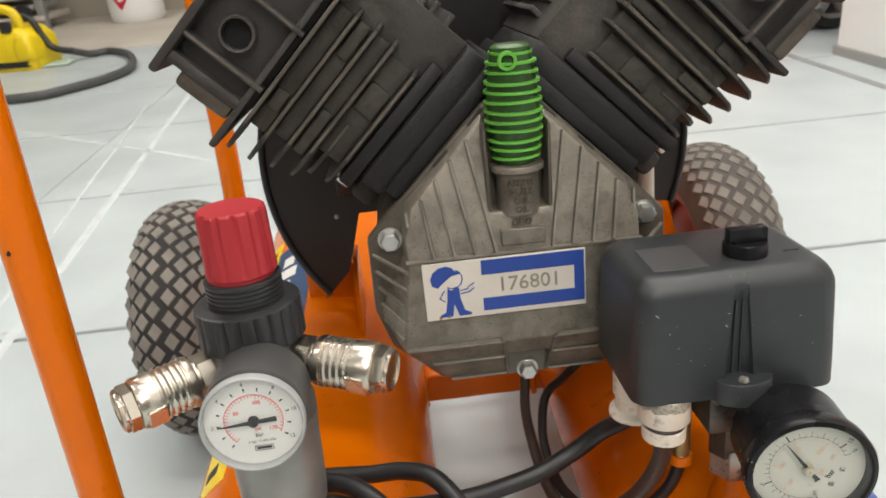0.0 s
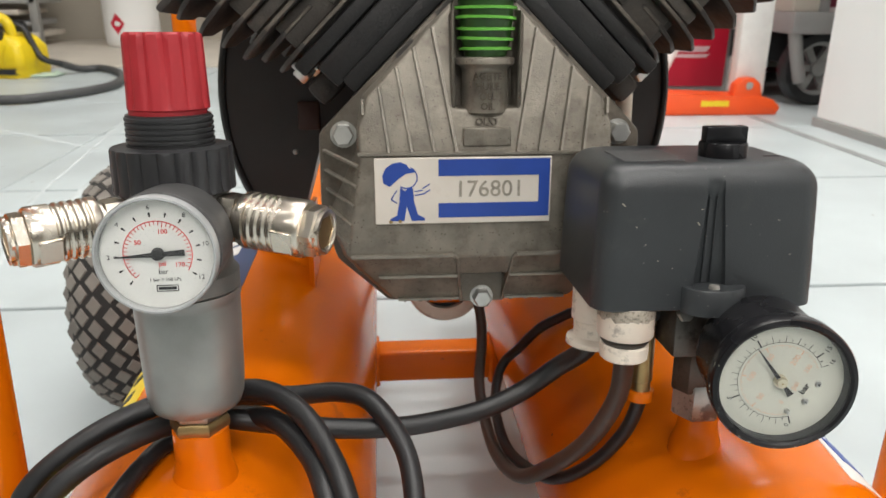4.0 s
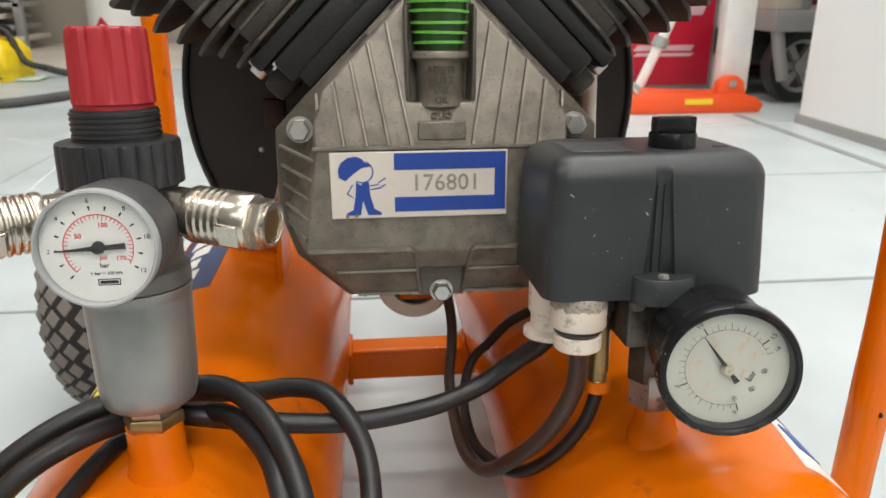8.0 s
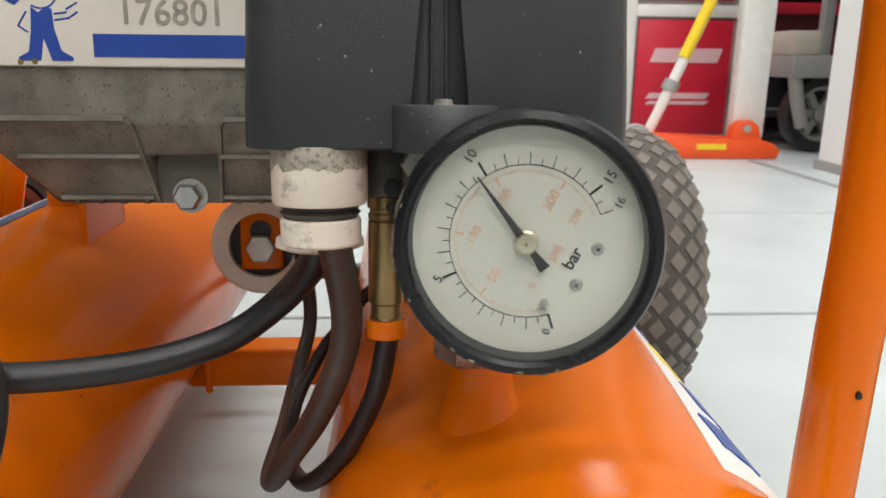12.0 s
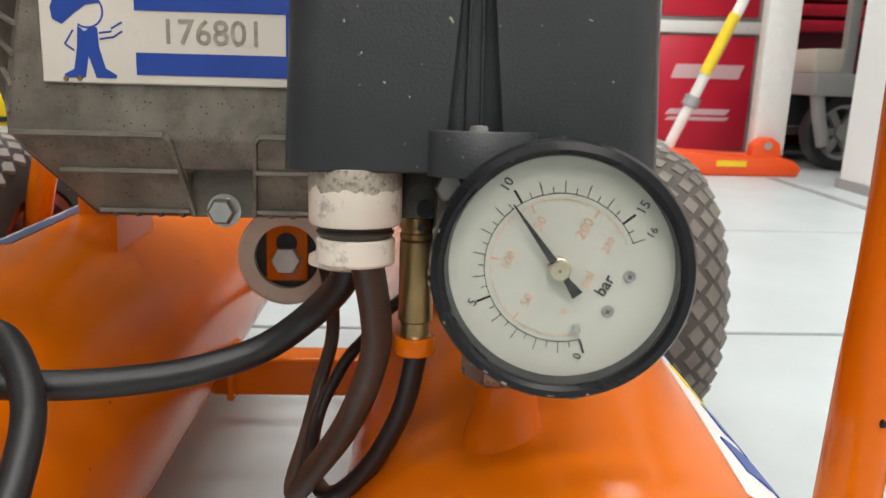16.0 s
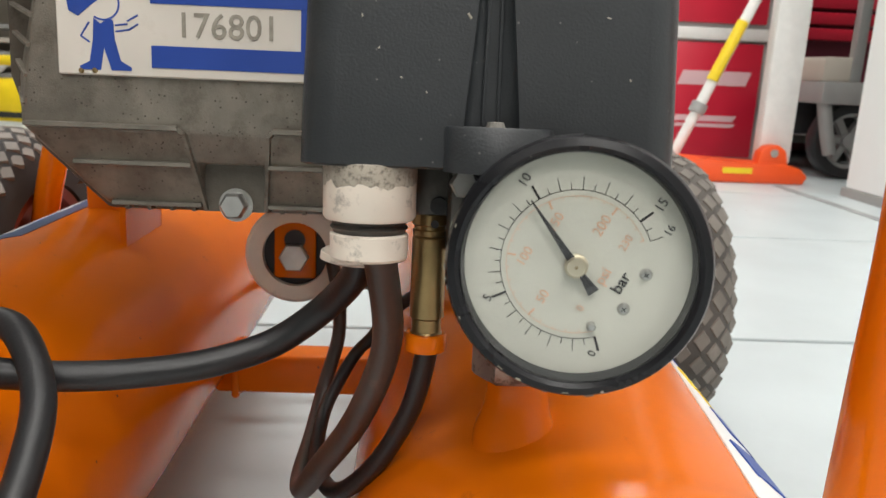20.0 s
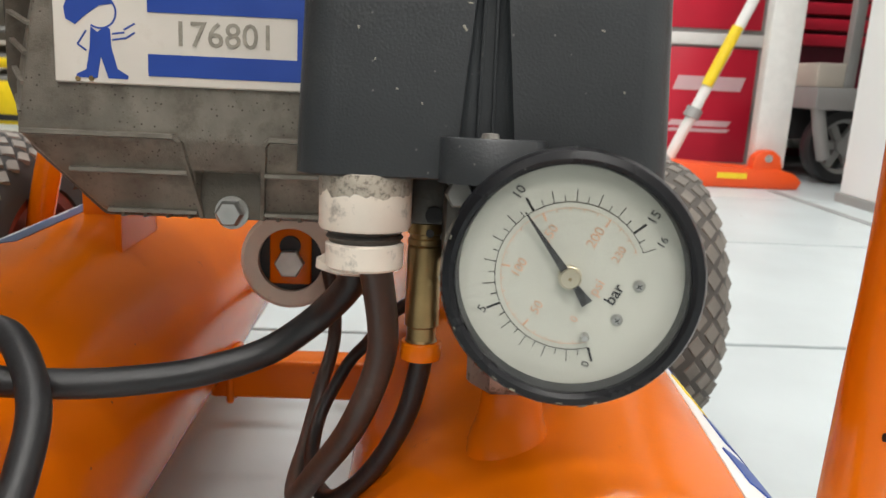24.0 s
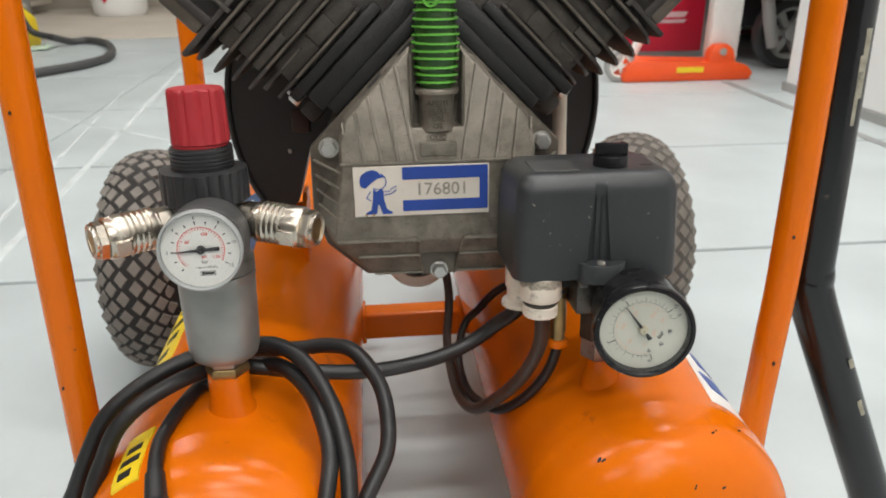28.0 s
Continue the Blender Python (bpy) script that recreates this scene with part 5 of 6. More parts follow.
bm = prism(nbm(), [(-22 * SC, -8 * SC), (-92 * SC, -18 * SC), (-92 * SC, 18 * SC), (-22 * SC, 8 * SC), (0, 19 * SC), (30 * SC, 12 * SC), (238 * SC, 1.8 * SC), (238 * SC, -1.8 * SC), (30 * SC, -12 * SC), (0, -19 * SC)], -0.0001, 0.0002)
part("needle", bm, INK, gauge, "black pointer", smooth=False, m=UP @ pose(0, 0, 0.0022, 0, 0, NEEDLE) @ pose(0, 0, 0, 90))
part("needle_hub", lathe(nbm(), [(0, 0.0036), (27 * SC, 0.0034), (31 * SC, 0.0028), (31 * SC, 0.0018), (36 * SC, 0.0016), (36 * SC, 0.0)], UP, 28), BRASS_PALE, gauge)
part("hub_dot", lathe(nbm(), [(0, 0.0038), (5 * SC, 0.0037), (5 * SC, 0.003)], UP, 12), BRASS, gauge)
gp = part("gauge_glass", lathe(nbm(), [(0, 0.0028), (0.0267, 0.0028), (0.0267, 0.0034), (0, 0.0034)], GM, 64), GLASS, gauge)
gp.visible_shadow = False

# ---- regulator ----
RX, RY = -0.0695, 0.337
RM = pose(RX, RY, 0)
reg = part("pressure_regulator", lathe(nbm(), [(0.0225, 0.3085), (0.0245, 0.310), (0.0245, 0.3175), (0.0222, 0.320), (0.0222, 0.352), (0.0235, 0.3545), (0.02, 0.357)], RM, 48), ZAMAK, comp, "pressure regulator with red knob and couplings")


def fluted(r, depth, n, z0, z1, seg_per=8, cap=True, taper=0.0, edge=0.002):
    """A knob whose rim carries n grooves."""
    bm = nbm()
    seg = n * seg_per
    rings = []
    for z, k in ((z0, 0.95), (z0 + edge * 0.4, 1.0), (z0 + edge * 2, 1.0), (z1 - edge * 1.6, 1.0), (z1 - edge * 0.5, 0.985), (z1, 0.91)):
        t = (z - z0) / (z1 - z0)
        ring = []
        for i in range(seg):
            u = (i % seg_per) / seg_per
            g = depth * max(0.0, math.cos((u - 0.5) * 2 * math.pi)) ** 2
            if t < 0.12 or t > 0.97:
                g *= 0.1
            rr = (r - taper * t) * k - g
            a = 2 * math.pi * i / seg
            ring.append(bm.verts.new((rr * math.cos(a), rr * math.sin(a), z)))
        rings.append(ring)
    for a, b in zip(rings, rings[1:]):
        for i in range(seg):
            bm.faces.new((a[i], a[(i + 1) % seg], b[(i + 1) % seg], b[i]))
    bm.faces.new(rings[0]), bm.faces.new(rings[-1])
    return bm


part("adjusting_knob", fluted(0.0172, 0.0015, 12, 0.3905, 0.4226, 8, True, 0.0008), RED, reg, "ribbed red plastic adjusting knob", m=pose(RX + 0.0005, RY, 0))
part("knob_collar", lathe(nbm(), [(0.0155, 0.3875), (0.0163, 0.388), (0.0163, 0.3912), (0.015, 0.392)], RM, 44), RED, reg)
th = [(0.0165, 0.3745)]
for k in range(6):
    z = 0.375 + k * 0.0023
    th += [(0.0185, z), (0.0185, z + 0.0012), (0.0178, z + 0.0015), (0.0178, z + 0.0022)]
part("threaded_collar", lathe(nbm(), th + [(0.0178, 0.3888), (0.012, 0.389)], RM, 48), BLACK, reg, "black threaded plastic collar")
part("ring_nut", fluted(0.026, 0.0014, 22, 0.3555, 0.3755, 6, True, 0.0002, 0.0012), BLACK, reg, "ribbed black ring nut", m=RM)
part("filter_cup", lathe(nbm(), [(0.0125, 0.2492), (0.0182, 0.2497), (0.0208, 0.2515), (0.0222, 0.2555), (0.0229, 0.263), (0.0239, 0.303), (0.0237, 0.3045), (0.0245, 0.306), (0.0245, 0.309), (0.02, 0.31)], RM, 52), CUP, reg, "grey metal filter cup")
part("cup_nut", hexnut(nbm(), (RX, RY, 0.2435), (RX, RY, 0.2497), 0.0128), STEEL, reg)
part("pipe_nut", hexnut(nbm(), (RX, RY, 0.2370), (RX, RY, 0.2437), 0.0145, 0.001), BRASS, reg)
part("tank_pipe", lathe(nbm(), [(0.0172, 0.197), (0.0166, 0.2065), (0.0156, 0.2110), (0.0146, 0.2148), (0.0138, 0.2185), (0.0135, 0.2225), (0.0134, 0.2370), (0.0125, 0.2378)], RM, 40), ORANGE, tank_l, "orange welded pipe stub")

SM = pose(-0.0632, 0.2795, 0.3415, 90 - 3, 0, 2)
SR = 0.0224
part("gauge_case", lathe(nbm(), [(0.0, -0.036), (0.021, -0.036), (0.0228, -0.033), (0.0232, -0.012), (0.0230, -0.005), (0.0215, -0.0042)], SM, 60), GREYBLK, reg, "dark grey gauge case")
part("gauge_bezel", lathe(nbm(), [(0.0212, -0.001), (0.0212, 0.0028), (0.0216, 0.0036), (0.0224, 0.0034), (0.0229, 0.0022), (0.0229, -0.0012), (0.0218, -0.002)], SM, 64, True), CLEARGREY, reg, "clear plastic bezel")
part("gauge_dial", lathe(nbm(), [(0, -0.0022), (0.0214, -0.0022), (0.0214, -0.001), (0, -0.001)], SM, 60), DIALW, reg, "white gauge dial")
SU = SM @ Matrix.Translation((0, 0, -0.0009))
S2 = SR / 230.0


def sbar(b):
    return 226 - 21.5 * b


for k in range(13):
    dial_mark(reg, SU, 148 * S2, 166 * S2, sbar(k), 5 * S2, INK)
    part("scale_dot", lathe(nbm(), [(0, 0.0001), (4.5 * S2, 0.0001), (4.5 * S2, 0)], SU @ pose(160 * S2 * math.cos(radians(sbar(k))), 160 * S2 * math.sin(radians(sbar(k))), 0.00005), 10), INK, reg)
part("scale_arc", arc(nbm(), 130 * S2, 3.4 * S2, sbar(12), sbar(0)), REDINK, reg, smooth=False, m=SU)
for k in range(35):
    dial_mark(reg, SU, (114 if k % 5 else 108) * S2, 130 * S2, sbar(k * 5 / 14.5), 2.6 * S2, REDINK)
for b in (2, 4, 6, 8, 10, 12):
    a = radians(sbar(b))
    text_part(str(b), 26 * S2, SU @ pose(186 * S2 * math.cos(a), 186 * S2 * math.sin(a), 0.0001), INK, reg, 0.00005, "numeral")
for body, px, py in (("50", -72, 47), ("100", 24, 88), ("psi", 14, -40), ("170", 80, -46)):
    text_part(body, 26 * S2, SU @ pose(px * S2, py * S2, 0.0001), REDINK, reg, 0.00005, "numeral", bold=0.00003)
text_part("bar", 28 * S2, SU @ pose(15 * S2, -72 * S2, 0.0001), INK, reg, 0.00005, "numeral")
text_part("1 bar = 100 kPa", 19 * S2, SU @ pose(20 * S2, -104 * S2, 0.0001), INK, reg, 0.00005, "numeral")
for x0, x1, y0, y1 in ((-16, 68, -152, -149), (-16, 68, -129, -126), (-16, -13, -150, -128), (65, 68, -150, -128), (-8, 60, -145, -133)):
    part("maker_mark", put_box(nbm(), (x0 * S2, y0 * S2, 0), (x1 * S2, y1 * S2, 0.0001)), INK, reg, smooth=False, m=SU)
bm = prism(nbm(), [(-24 * S2, -9 * S2), (-104 * S2, -12 * S2), (-104 * S2, 12 * S2), (-24 * S2, 9 * S2), (0, 22 * S2), (25 * S2, 9 * S2), (160 * S2, 1.5 * S2), (160 * S2, -1.5 * S2), (25 * S2, -9 * S2), (0, -22 * S2)], -0.0002, 0.0002)
part("gauge_needle", bm, INK, reg, "black pointer", smooth=False, m=SU @ pose(0, 0, 0.0014, 0, 0, 183) @ pose(0, 0, 0, 90))
part("gauge_hub", lathe(nbm(), [(0, 0.0024), (22 * S2, 0.0022), (26 * S2, 0.0)], SU, 24), INK, reg)
gp = part("gauge_pane", lathe(nbm(), [(0, 0.0018), (0.0212, 0.0018), (0.0212, 0.0024), (0, 0.0024)], SM, 52), GLASS, reg)
gp.visible_shadow = False


def coupling(p, q):
    """A quick coupling: hexagon, ribbed sleeve with flats, open hexagon end."""
    p, q = Vector(p), Vector(q)
    m, d = frame_to(p, q)
    c = part("coupling", lathe(nbm(), [(0.0085, -0.012), (0.0095, -0.006), (0.0095, d * 0.2)], m, 28), CHROME, reg, "nickel-plated quick coupling")
    part("coupling_nut", lathe(nbm(), [(0.0095, -0.002), (0.0112, -0.0005), (0.0112, d * 0.16), (0.0095, d * 0.18)], m, 6), CHROME, reg)
    prof = [(0.0095, d * 0.2), (0.0122, d * 0.22), (0.0127, d * 0.25), (0.0127, d * 0.30)]
    for k in range(5):
        u = d * (0.31 + 0.072 * k)
        prof += [(0.0118, u), (0.0118, u + 0.0006), (0.0126, u + 0.0014), (0.0126, u + d * 0.072 - 0.0010)]
    prof += [(0.0126, d * 0.70), (0.0126, d * 0.82), (0.0118, d * 0.845), (0.0106, d * 0.85)]
    part("sleeve", lathe(nbm(), prof, m, 44), CHROME, reg, "ribbed sliding sleeve")
    part("end_nut", lathe(nbm(), [(0.0072, d * 0.72), (0.0108, d * 0.84), (0.0116, d * 0.86), (0.0116, d * 0.955), (0.0106, d * 0.97), (0.0106, d), (0.0098, d * 1.012), (0.0078, d * 1.008), (0.0074, d * 0.86), (0.0, d * 0.85)], m, 6), CHROME, reg)
    part("end_ring", lathe(nbm(), [(0.0074, d * 0.93), (0.0098, d * 0.985), (0.0098, d * 1.016), (0.0084, d * 1.02), (0.0076, d * 1.0)], m, 32, True), CHROME, reg)
    v = m.to_3x3().inverted() @ Vector((0, -1, -0.35))
    fm = m @ pose(0, 0, 0, 0, 0, math.degrees(math.atan2(v.y, v.x)))
    part("ground_flat", put_box(nbm(), (0.0112, -0.0052, d * 0.60), (0.0130, 0.0052, d * 0.80), 0.0004, 1, fm), CHROME, reg)
    part("bore", lathe(nbm(), [(0, d * 0.9), (0.0078, d * 0.9), (0.0078, d * 1.0)], m, 24), BRASS, reg)


coupling((-0.047, 0.329, 0.3445), (-0.0025, 0.3115, 0.3405))
coupling((-0.0905, 0.325, 0.344), (-0.127, 0.300, 0.3425))

# ---- power cable coiled round the pipe on the tank ----
cab = thing("power_cable", "thick black rubber power cable coiled on the tank", "cable", SEAT)
part("lead", tube(nbm(), [(0.1345, 0.3675, 0.266), (0.131, 0.373, 0.254), (0.1185, 0.3845, 0.2385), (0.0997, 0.3853, 0.2245), (0.0776, 0.3786, 0.218), (0.0547, 0.3729, 0.2155), (0.0311, 0.3668, 0.2155), (0.0047, 0.3625, 0.2178), (-0.0235, 0.359, 0.2225), (-0.0522, 0.3575, 0.2283), (-0.07, 0.357, 0.231), (-0.0875, 0.3485, 0.2325), (-0.1043, 0.3345, 0.232), (-0.1236, 0.323, 0.2245), (-0.1389, 0.3157, 0.211),
     (-0.1485, 0.3118, 0.192), (-0.157, 0.3066, 0.1718), (-0.165, 0.303, 0.14), (-0.17, 0.3, 0.1), (-0.162, 0.292, 0.065)], 0.0055, 18, 9), RUBBER, cab)
part("loop", tube(nbm(), [(-0.17, 0.305, 0.045), (-0.188, 0.318, 0.085), (-0.1865, 0.3205, 0.1359), (-0.1745, 0.3237, 0.1639), (-0.1621, 0.3268, 0.1912), (-0.1481, 0.3311, 0.2145), (-0.1234, 0.3406, 0.2317), (-0.0953, 0.352, 0.2412), (-0.0664, 0.3595, 0.243), (-0.0444, 0.3575, 0.2455), (-0.0275, 0.3482, 0.2423), (-0.0131, 0.3341, 0.2331), (-0.0002, 0.3139, 0.2161), (0.0073, 0.2917, 0.193), (0.0085, 0.2708, 0.1691), (0.006, 0.25, 0.1446), (-0.006, 0.238, 0.11), (-0.04, 0.23, 0.07)], 0.0055, 18, 9), RUBBER, cab)
part("loop", tube(nbm(), [(-0.075, 0.395, 0.2235), (-0.05, 0.392, 0.2245), (-0.0272, 0.3862, 0.227), (-0.0066, 0.38, 0.2311), (0.0118, 0.37, 0.2308), (0.0276, 0.3522, 0.2176), (0.0339, 0.3339, 0.2034), (0.0331, 0.3132, 0.1841), (0.0203, 0.2941, 0.1659), (0.003, 0.272, 0.14), (-0.015, 0.25, 0.105)], 0.0055, 18, 9), RUBBER, cab)
part("loop", tube(nbm(), [(-0.085, 0.368, 0.2215), (-0.0617, 0.3655, 0.2265), (-0.0366, 0.352, 0.2305), (-0.0174, 0.3325, 0.2219), (-0.0083, 0.3133, 0.2115), (-0.0031, 0.295, 0.1958), (-0.0056, 0.2764, 0.1784), (-0.012, 0.256, 0.15), (-0.028, 0.24, 0.11)], 0.0055, 18, 9), RUBBER, cab)
part("tail", tube(nbm(), [(-0.068, 0.352, 0.2165), (-0.0900, 0.3545, 0.2190), (-0.1000, 0.3366, 0.2160), (-0.1053, 0.3173, 0.2127), (-0.1075, 0.2996, 0.2105), (-0.1062, 0.2840, 0.2085), (-0.1045, 0.2730, 0.2045), (-0.1030, 0.2660, 0.1995)], 0.0046, 16, 8), RUBBER, cab)
part("strain_relief", lathe(nbm(), [(0.0046, 0), (0.0058, 0.002), (0.0066, 0.016), (0.0072, 0.017), (0.0118, 0.022), (0.0125, 0.03), (0.0125, 0.05), (0.011, 0.056)], frame_to((-0.1050, 0.2755, 0.2062), (-0.0985, 0.2400, 0.1740))[0], 24), RUBBER, cab, "black moulded cable sleeve")

# ---- things in the hall ----
def wheel_mesh(r, w, hub_mat, tyre_mat, parent, m, spokes=5):
    part("tyre", lathe(nbm(), [(r * 0.72, -w / 2), (r * 0.95, -w / 2), (r, -w * 0.3), (r, w * 0.3), (r * 0.95, w / 2), (r * 0.72, w / 2)], m, 40, True), tyre_mat, parent)
    bm = lathe(nbm(), [(r * 0.62, -w * 0.3), (r * 0.74, -w * 0.42), (r * 0.74, w * 0.42), (r * 0.62, w * 0.3)], m, 32, True)
    for k in range(spokes):
        put_box(bm, (r * 0.12, -r * 0.09, -w * 0.2), (r * 0.66, r * 0.09, w * 0.2), 0, 1, m @ pose(0, 0, 0, 0, 0, 360 * k / spokes))
    lathe(bm, [(0, -w * 0.45), (r * 0.2, -w * 0.45), (r * 0.2, w * 0.45), (0, w * 0.45)], m, 16)
    part("rim", bm, hub_mat, parent)


lift = thing("material_lift", "white steel mast on a red-orange foot with caster", "lift", pose(-0.03, -0.04, 0))
foot_b = part("foot", prism(nbm(), [(1.06, 0.0), (1.58, 0.0), (1.595, 0.03), (1.565, 0.058), (1.50, 0.075), (1.39, 0.073), (1.15, 0.085), (1.11, 0.09), (1.075, 0.06), (1.057, 0.025)], 2.83, 2.97, bevel=0.008), JACKORANGE, lift, "red-orange enamelled cast foot")
part("lug_ear", prism(nbm(), [(1.40, 0.06), (1.41, 0.115), (1.435, 0.138), (1.475, 0.142), (1.505, 0.12), (1.52, 0.06)], 2.835, 2.89, bevel=0.006), JACKORANGE, foot_b)
part("ear_hole", lathe(nbm(), [(0, 0), (0.014, 0), (0.014, 0.004), (0, 0.004)], pose(1.459, 2.834, 0.112, 90), 20), STEEL, foot_b)
part("foot_label", put_box(nbm(), (1.275, 2.8275, 0.035), (1.385, 2.8305, 0.056), 0, 1, None), STICKER_Y, foot_b, "yellow label")
part("mast", put_box(nbm(), (1.43, 2.895, 0.07), (1.55, 2.955, 2.2), 0.006), WHITE, lift, "white square steel mast")
part("brace", tube(nbm(), [(1.135, 2.99, 0.06), (1.42, 2.99, 0.74), (1.49, 2.97, 0.92)], 0.02, 16, 1, False), WHITE, lift, "white slanting tube")
part("brace_label", tube(nbm(), [(1.255, 2.985, 0.36), (1.345, 2.985, 0.575)], 0.0212, 16, 1, False), STICKER_Y, lift, "yellow tape on the tube")
part("brace_clamp", rod(nbm(), (1.21, 2.99, 0.24), (1.225, 2.99, 0.275), 0.031), GREYMET, lift)
cast = part("caster", put_box(nbm(), (1.035, 2.93, 0.05), (1.105, 2.99, 0.085), 0.008), GREYMET, lift)
wheel_mesh(0.062, 0.03, WHITE, GREYMET, cast, pose(1.055, 2.87, 0.062, 90), 5)

cabn = thing("tool_cabinet", "red panelled cabinet with white frame and white lettering", "cabinet", pose(0.05, 0, 0))
part("carcass", put_box(nbm(), (1.08, 3.42, 0.0), (1.62, 3.95, 1.5), 0.008), GREYMET, cabn)
for z0, z1 in ((0.03, 0.52), (0.60, 1.10)):
    d = part("door", put_box(nbm(), (1.14, 3.405, z0), (1.56, 3.422, z1), 0.004), REDPANEL, cabn, "red door panel")
    for x0, x1, a, b in ((1.2, 1.5, 0.31, 0.37), (1.19, 1.46, 0.13, 0.145), (1.19, 1.46, 0.155, 0.18)):
        part("lettering_bar", prism(nbm(), [(x0, z0 + a), (x1, z0 + a), (x1 + 0.02, z0 + b), (x0 + 0.02, z0 + b)], 3.403, 3.4055), PINKWHITE, d, smooth=False)
for x in (1.075, 1.58):
    part("frame_upright", put_box(nbm(), (x, 3.39, 0.0), (x + 0.05, 3.43, 1.5), 0.004), WHITE, cabn)
for z in (0.53, 1.11):
    part("frame_rail", put_box(nbm(), (1.125, 3.395, z), (1.58, 3.43, z + 0.05), 0.004), WHITE, cabn)

rack = thing("red_shelf", "dark red metal shelf against the wall", "shelf", pose(0, 0, 0))
part("back_panel", put_box(nbm(), (1.66, 4.2, 0.0), (3.2, 4.25, 1.9), 0.004), DARKRED, rack)
for z in (0.62, 0.70, 0.78, 0.86, 0.94, 1.02, 1.1):
    part("red_slat", put_box(nbm(), (1.68, 4.12, z - 0.03), (3.1, 4.2, z + 0.03), 0.006), REDPANEL, rack)
part("shelf_board", put_box(nbm(), (1.66, 3.75, 0.08), (3.2, 4.2, 0.12), 0.004), GREYMET, rack)

cart = thing("wheeled_cart", "grey steel cart on a black pneumatic wheel", "cart", pose(0, 0, 0))
wheel_mesh(0.15, 0.075, GREYMET, BLACK, cart, pose(1.83, 3.05, 0.15, 90), 6)
part("axle_arm", tube(nbm(), [(1.74, 2.99, 0.10), (1.71, 2.99, 0.2), (1.69, 3.0, 0.31)], 0.026, 14, 4), GREYMET, cart)
part("deck_frame", put_box(nbm(), (1.66, 2.96, 0.29), (2.6, 3.6, 0.375), 0.006), GREYMET, cart, "grey steel deck frame")
part("upright", put_box(nbm(), (1.765, 2.97, 0.375), (1.805, 3.01, 1.2), 0.004), GREYMET, cart)
part("under_tray", put_box(nbm(), (1.63, 3.2, 0.16), (2.5, 3.7, 0.29), 0.006), BLACK, cart)
bx = thing("wooden_block", "pale wooden block lying on the cart", "block", pose(1.66, 2.98, 0.375))
part("block", put_box(nbm(), (0, 0, 0), (0.12, 0.25, 0.09), 0.006), KERB, bx)

# yellow cleaner with its hose
vac = thing("wet_cleaner", "yellow plastic wet cleaner with carrying handle and hose", "cleaner", pose(-1.985, 4.25, 0, 0, 0, -8))
part("tank_body", loft([(rounded(-0.2, 0.2, -0.14, 0.14, 0.05), 0.0), (rounded(-0.21, 0.21, -0.15, 0.15, 0.06), 0.03), (rounded(-0.21, 0.205, -0.15, 0.15, 0.06), 0.15), (rounded(-0.19, 0.17, -0.12, 0.12, 0.05), 0.20), (rounded(-0.18, 0.14, -0.11, 0.11, 0.05), 0.215)]), YELLOW, vac, "yellow moulded body")
part("base_band", loft([(rounded(-0.214, 0.2, -0.154, 0.154, 0.06), 0.02), (rounded(-0.214, 0.2, -0.154, 0.154, 0.06), 0.05)]), BLACK, vac)
part("carry_handle", tube(nbm(), [(0.13, -0.06, 0.12), (0.13, -0.07, 0.24), (0.10, -0.07, 0.292), (0.02, -0.07, 0.31), (-0.1, -0.07, 0.308), (-0.17, -0.07, 0.28), (-0.18, -0.06, 0.15)], 0.026, 16, 6), YELLOW, vac, "yellow carrying handle")
part("dark_vent", put_box(nbm(), (0.06, -0.135, 0.19), (0.115, -0.1, 0.25), 0.01), BLACK, vac)
part("bump_stop", loft([(rounded(0.1, 0.215, -0.16, 0.0, 0.04), 0.06), (rounded(0.1, 0.22, -0.165, 0.0, 0.04), 0.12), (rounded(0.11, 0.2, -0.15, 0.0, 0.04), 0.165)]), YELLOW, vac)
part("hose_elbow", tube(nbm(), [(0.10, -0.02, 0.27), (0.17, -0.02, 0.24), (0.21, -0.02, 0.15), (0.25, -0.02, 0.09), (0.31, 0.04, 0.058)], 0.017, 14, 6), BLACK, vac)
hose = thing("vacuum_hose", "long ribbed dark grey hose lying in a loop", "hose", pose(0, 0, 0))
pts = [(-1.68, 4.25, 0.06), (-1.62, 4.36, 0.021), (-1.53, 4.40, 0.021), (-1.40, 4.25, 0.021), (-1.29, 4.0, 0.021), (-1.22, 3.70, 0.021), (-1.255, 3.48, 0.021), (-1.345, 3.32, 0.021), (-1.43, 3.22, 0.021), (-1.56, 3.2, 0.021), (-1.8, 3.22, 0.021), (-2.3, 3.3, 0.021)]
part("hose", tube(nbm(), pts, 0.019, 14, 10), HOSE, hose)
pad = thing("cleaning_cloth", "crumpled pale green cloth on the floor", "cloth", pose(-1.78, 4.2, 0))
bm = nbm()
grid = [[bm.verts.new((-0.11 + 0.22 * i / 10, -0.07 + 0.14 * j / 8, 0.012 + 0.03 * noise.noise((i * 0.6, j * 0.7, 3)) * (1 if 0 < i < 10 and 0 < j < 8 else 0.2))) for j in range(9)] for i in range(11)]
for i in range(10):
    for j in range(8):
        bm.faces.new((grid[i][j], grid[i + 1][j], grid[i + 1][j + 1], grid[i][j + 1]))
cl = part("cloth", bm, CLOTH, pad)
cl.modifiers.new("thickness", "SOLIDIFY").thickness = 0.006

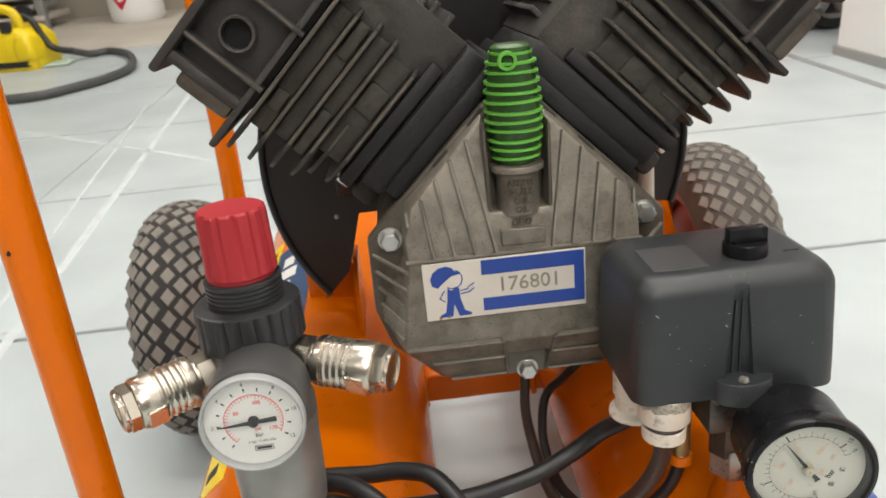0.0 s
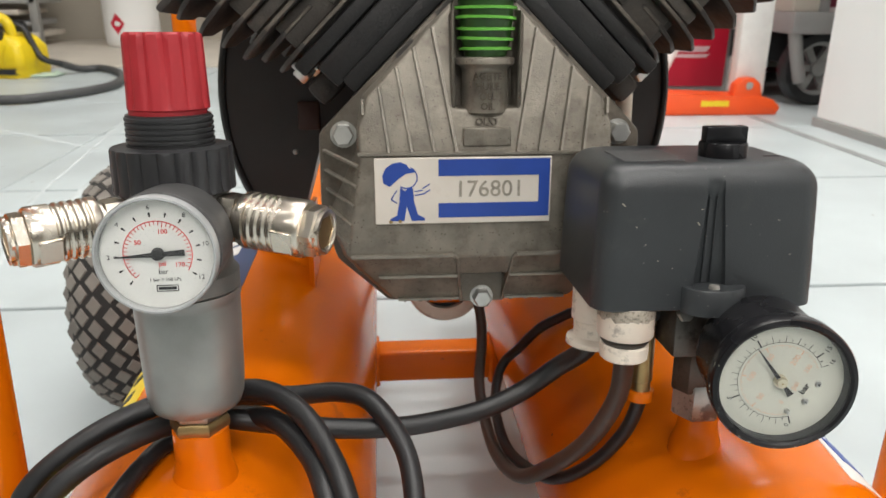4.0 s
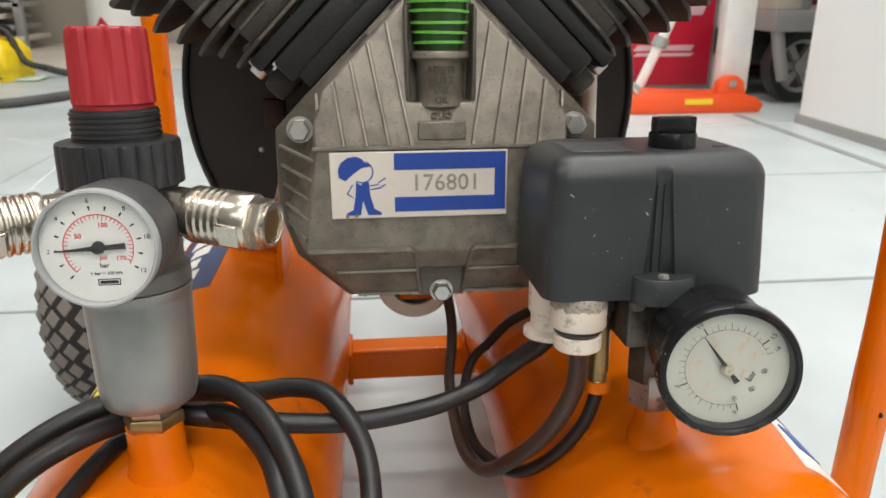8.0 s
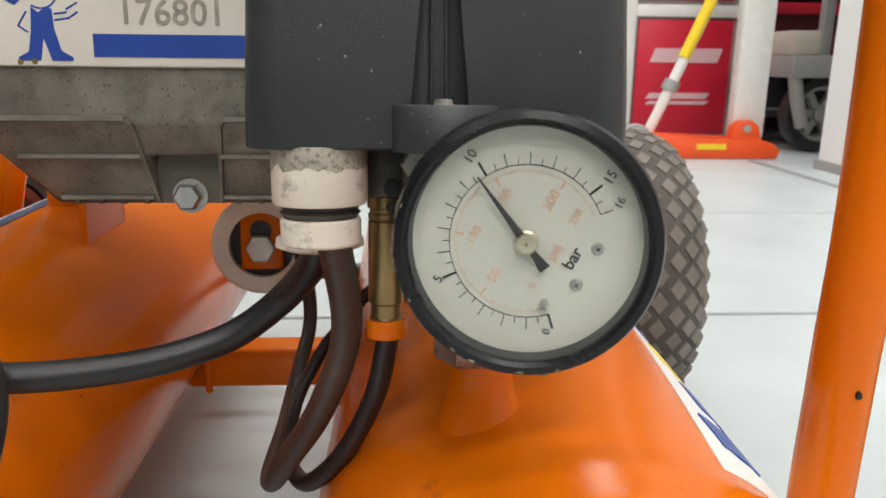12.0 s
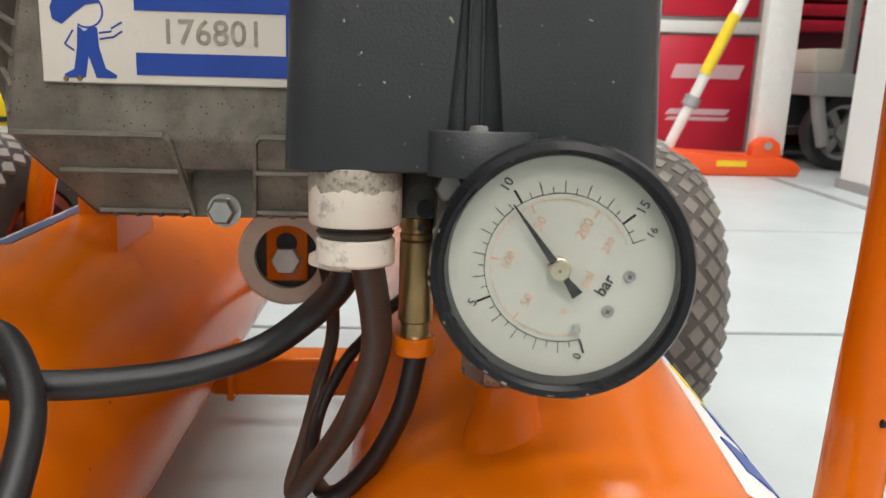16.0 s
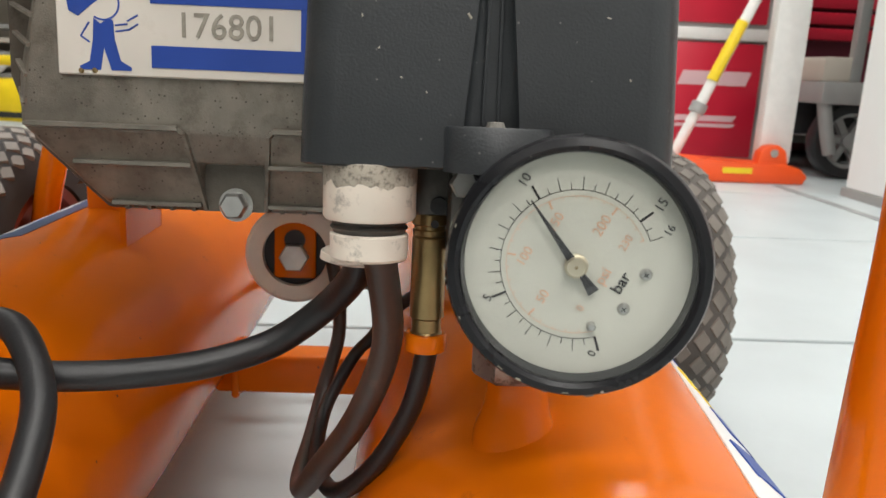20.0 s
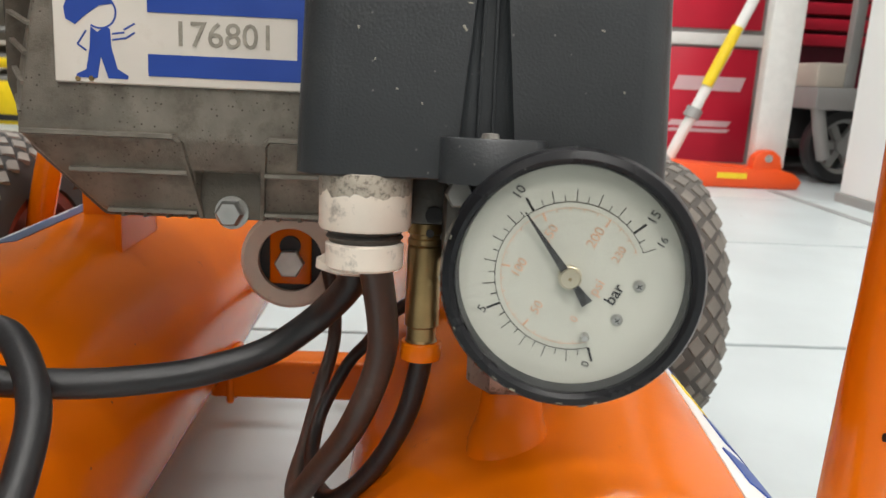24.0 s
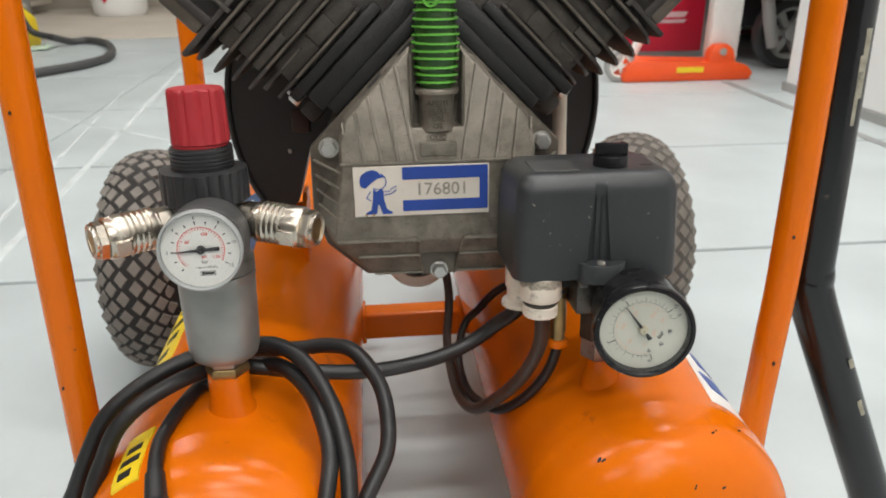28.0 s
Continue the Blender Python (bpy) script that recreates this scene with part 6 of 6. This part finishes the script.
# white drum with a red diamond label
drum = thing("plastic_drum", "white plastic drum with a red diamond label", "drum", pose(-1.85, 6.1, 0.012))
part("drum_body", lathe(nbm(), [(0.0, 0), (0.18, 0), (0.195, 0.02), (0.2, 0.08), (0.2, 0.46), (0.205, 0.48), (0.2, 0.5), (0.17, 0.54), (0.0, 0.55)], None, 40), PANEL, drum, "white drum body")
bm = nbm()
cols = [(-0.1, 0.0), (0.0, 0.1), (0.1, 0.0), (0.0, -0.1)]
vs = [bm.verts.new((0.2035 * math.sin(a - 0.25), -0.2035 * math.cos(a - 0.25), 0.17 + b * 0.75)) for a, b in ((-0.28, 0), (0, -0.1), (0.28, 0), (0, 0.1))]
bm.faces.new(vs)
dm = part("diamond_label", bm, REDPANEL, drum, "red diamond label", smooth=False)
dm.modifiers.new("thickness", "SOLIDIFY").thickness = 0.002

# grey shelving with pallets of stuff far back
shelf = thing("metal_rack", "grey metal rack with stacked grey boards", "rack", pose(0, 0, 0))
for x in (-4.0, -2.55):
    part("upright", put_box(nbm(), (x, 6.0, 0.012), (x + 0.06, 6.06, 1.8), 0.004), GREYMET, shelf)
for k, z in enumerate((0.08, 0.16, 0.24, 0.32, 0.42, 0.52, 0.9)):
    part("board", put_box(nbm(), (-4.0, 5.98 + 0.02 * (k % 2), z), (-2.5 - 0.06 * (k % 3), 6.5, z + 0.035), 0.004), GREYMET if k % 2 else KERB, shelf)
part("rack_brace", rod(nbm(), (-3.3, 5.97, 0.02), (-2.6, 5.97, 0.62), 0.02), WHITE, shelf)
for x, y in ((-2.6, 5.9),):
    part("rack_wheel", lathe(nbm(), [(0, -0.02), (0.06, -0.02), (0.06, 0.02), (0, 0.02)], pose(x, y, 0.15, 90), 24), BLACK, shelf)

# faint chalk lines on the floor
chalk = tagged(new("chalk_marks"), "faint white chalk lines drawn on the floor", "chalk")
for p, q, w in (((-0.64, 0.95), (-0.82, 3.5), 0.02), ((-1.3, 2.68), (-0.5, 2.05), 0.018), ((-0.72, 1.2), (-0.93, 3.0), 0.01), ((-1.6, 2.2), (-0.9, 1.5), 0.01)):
    part("chalk_line", strip(nbm(), (*p, 0.0002), (*q, 0.0002), w, 0.0006, (0, 0, 1)), CHALK, chalk, smooth=False)

# ---- the floor's cast strips ----
STRIP, FIRST = 0.71, 1.125
bm = put_box(nbm(), (X0, 0.006, -0.02), (-0.9, STRIP - 0.006, 0.0), 0.0015, 1)
one = part("floor_strip", bm, FLOOR, floor, smooth=False)
one.matrix_basis = pose(0, FIRST - STRIP * 14, 0)
bm = put_box(nbm(), (-0.896, 0.006, -0.02), (X1, STRIP - 0.006, 0.0), 0.0015, 1)
two = part("floor_strip", bm, FLOOR, floor, smooth=False)
two.matrix_basis = pose(0, FIRST - STRIP * 14, 0)
for k in range(-13, 8):
    for src in (one, two):
        link("floor_strip", src.data, floor, "", pose(0, FIRST + STRIP * k, 0))
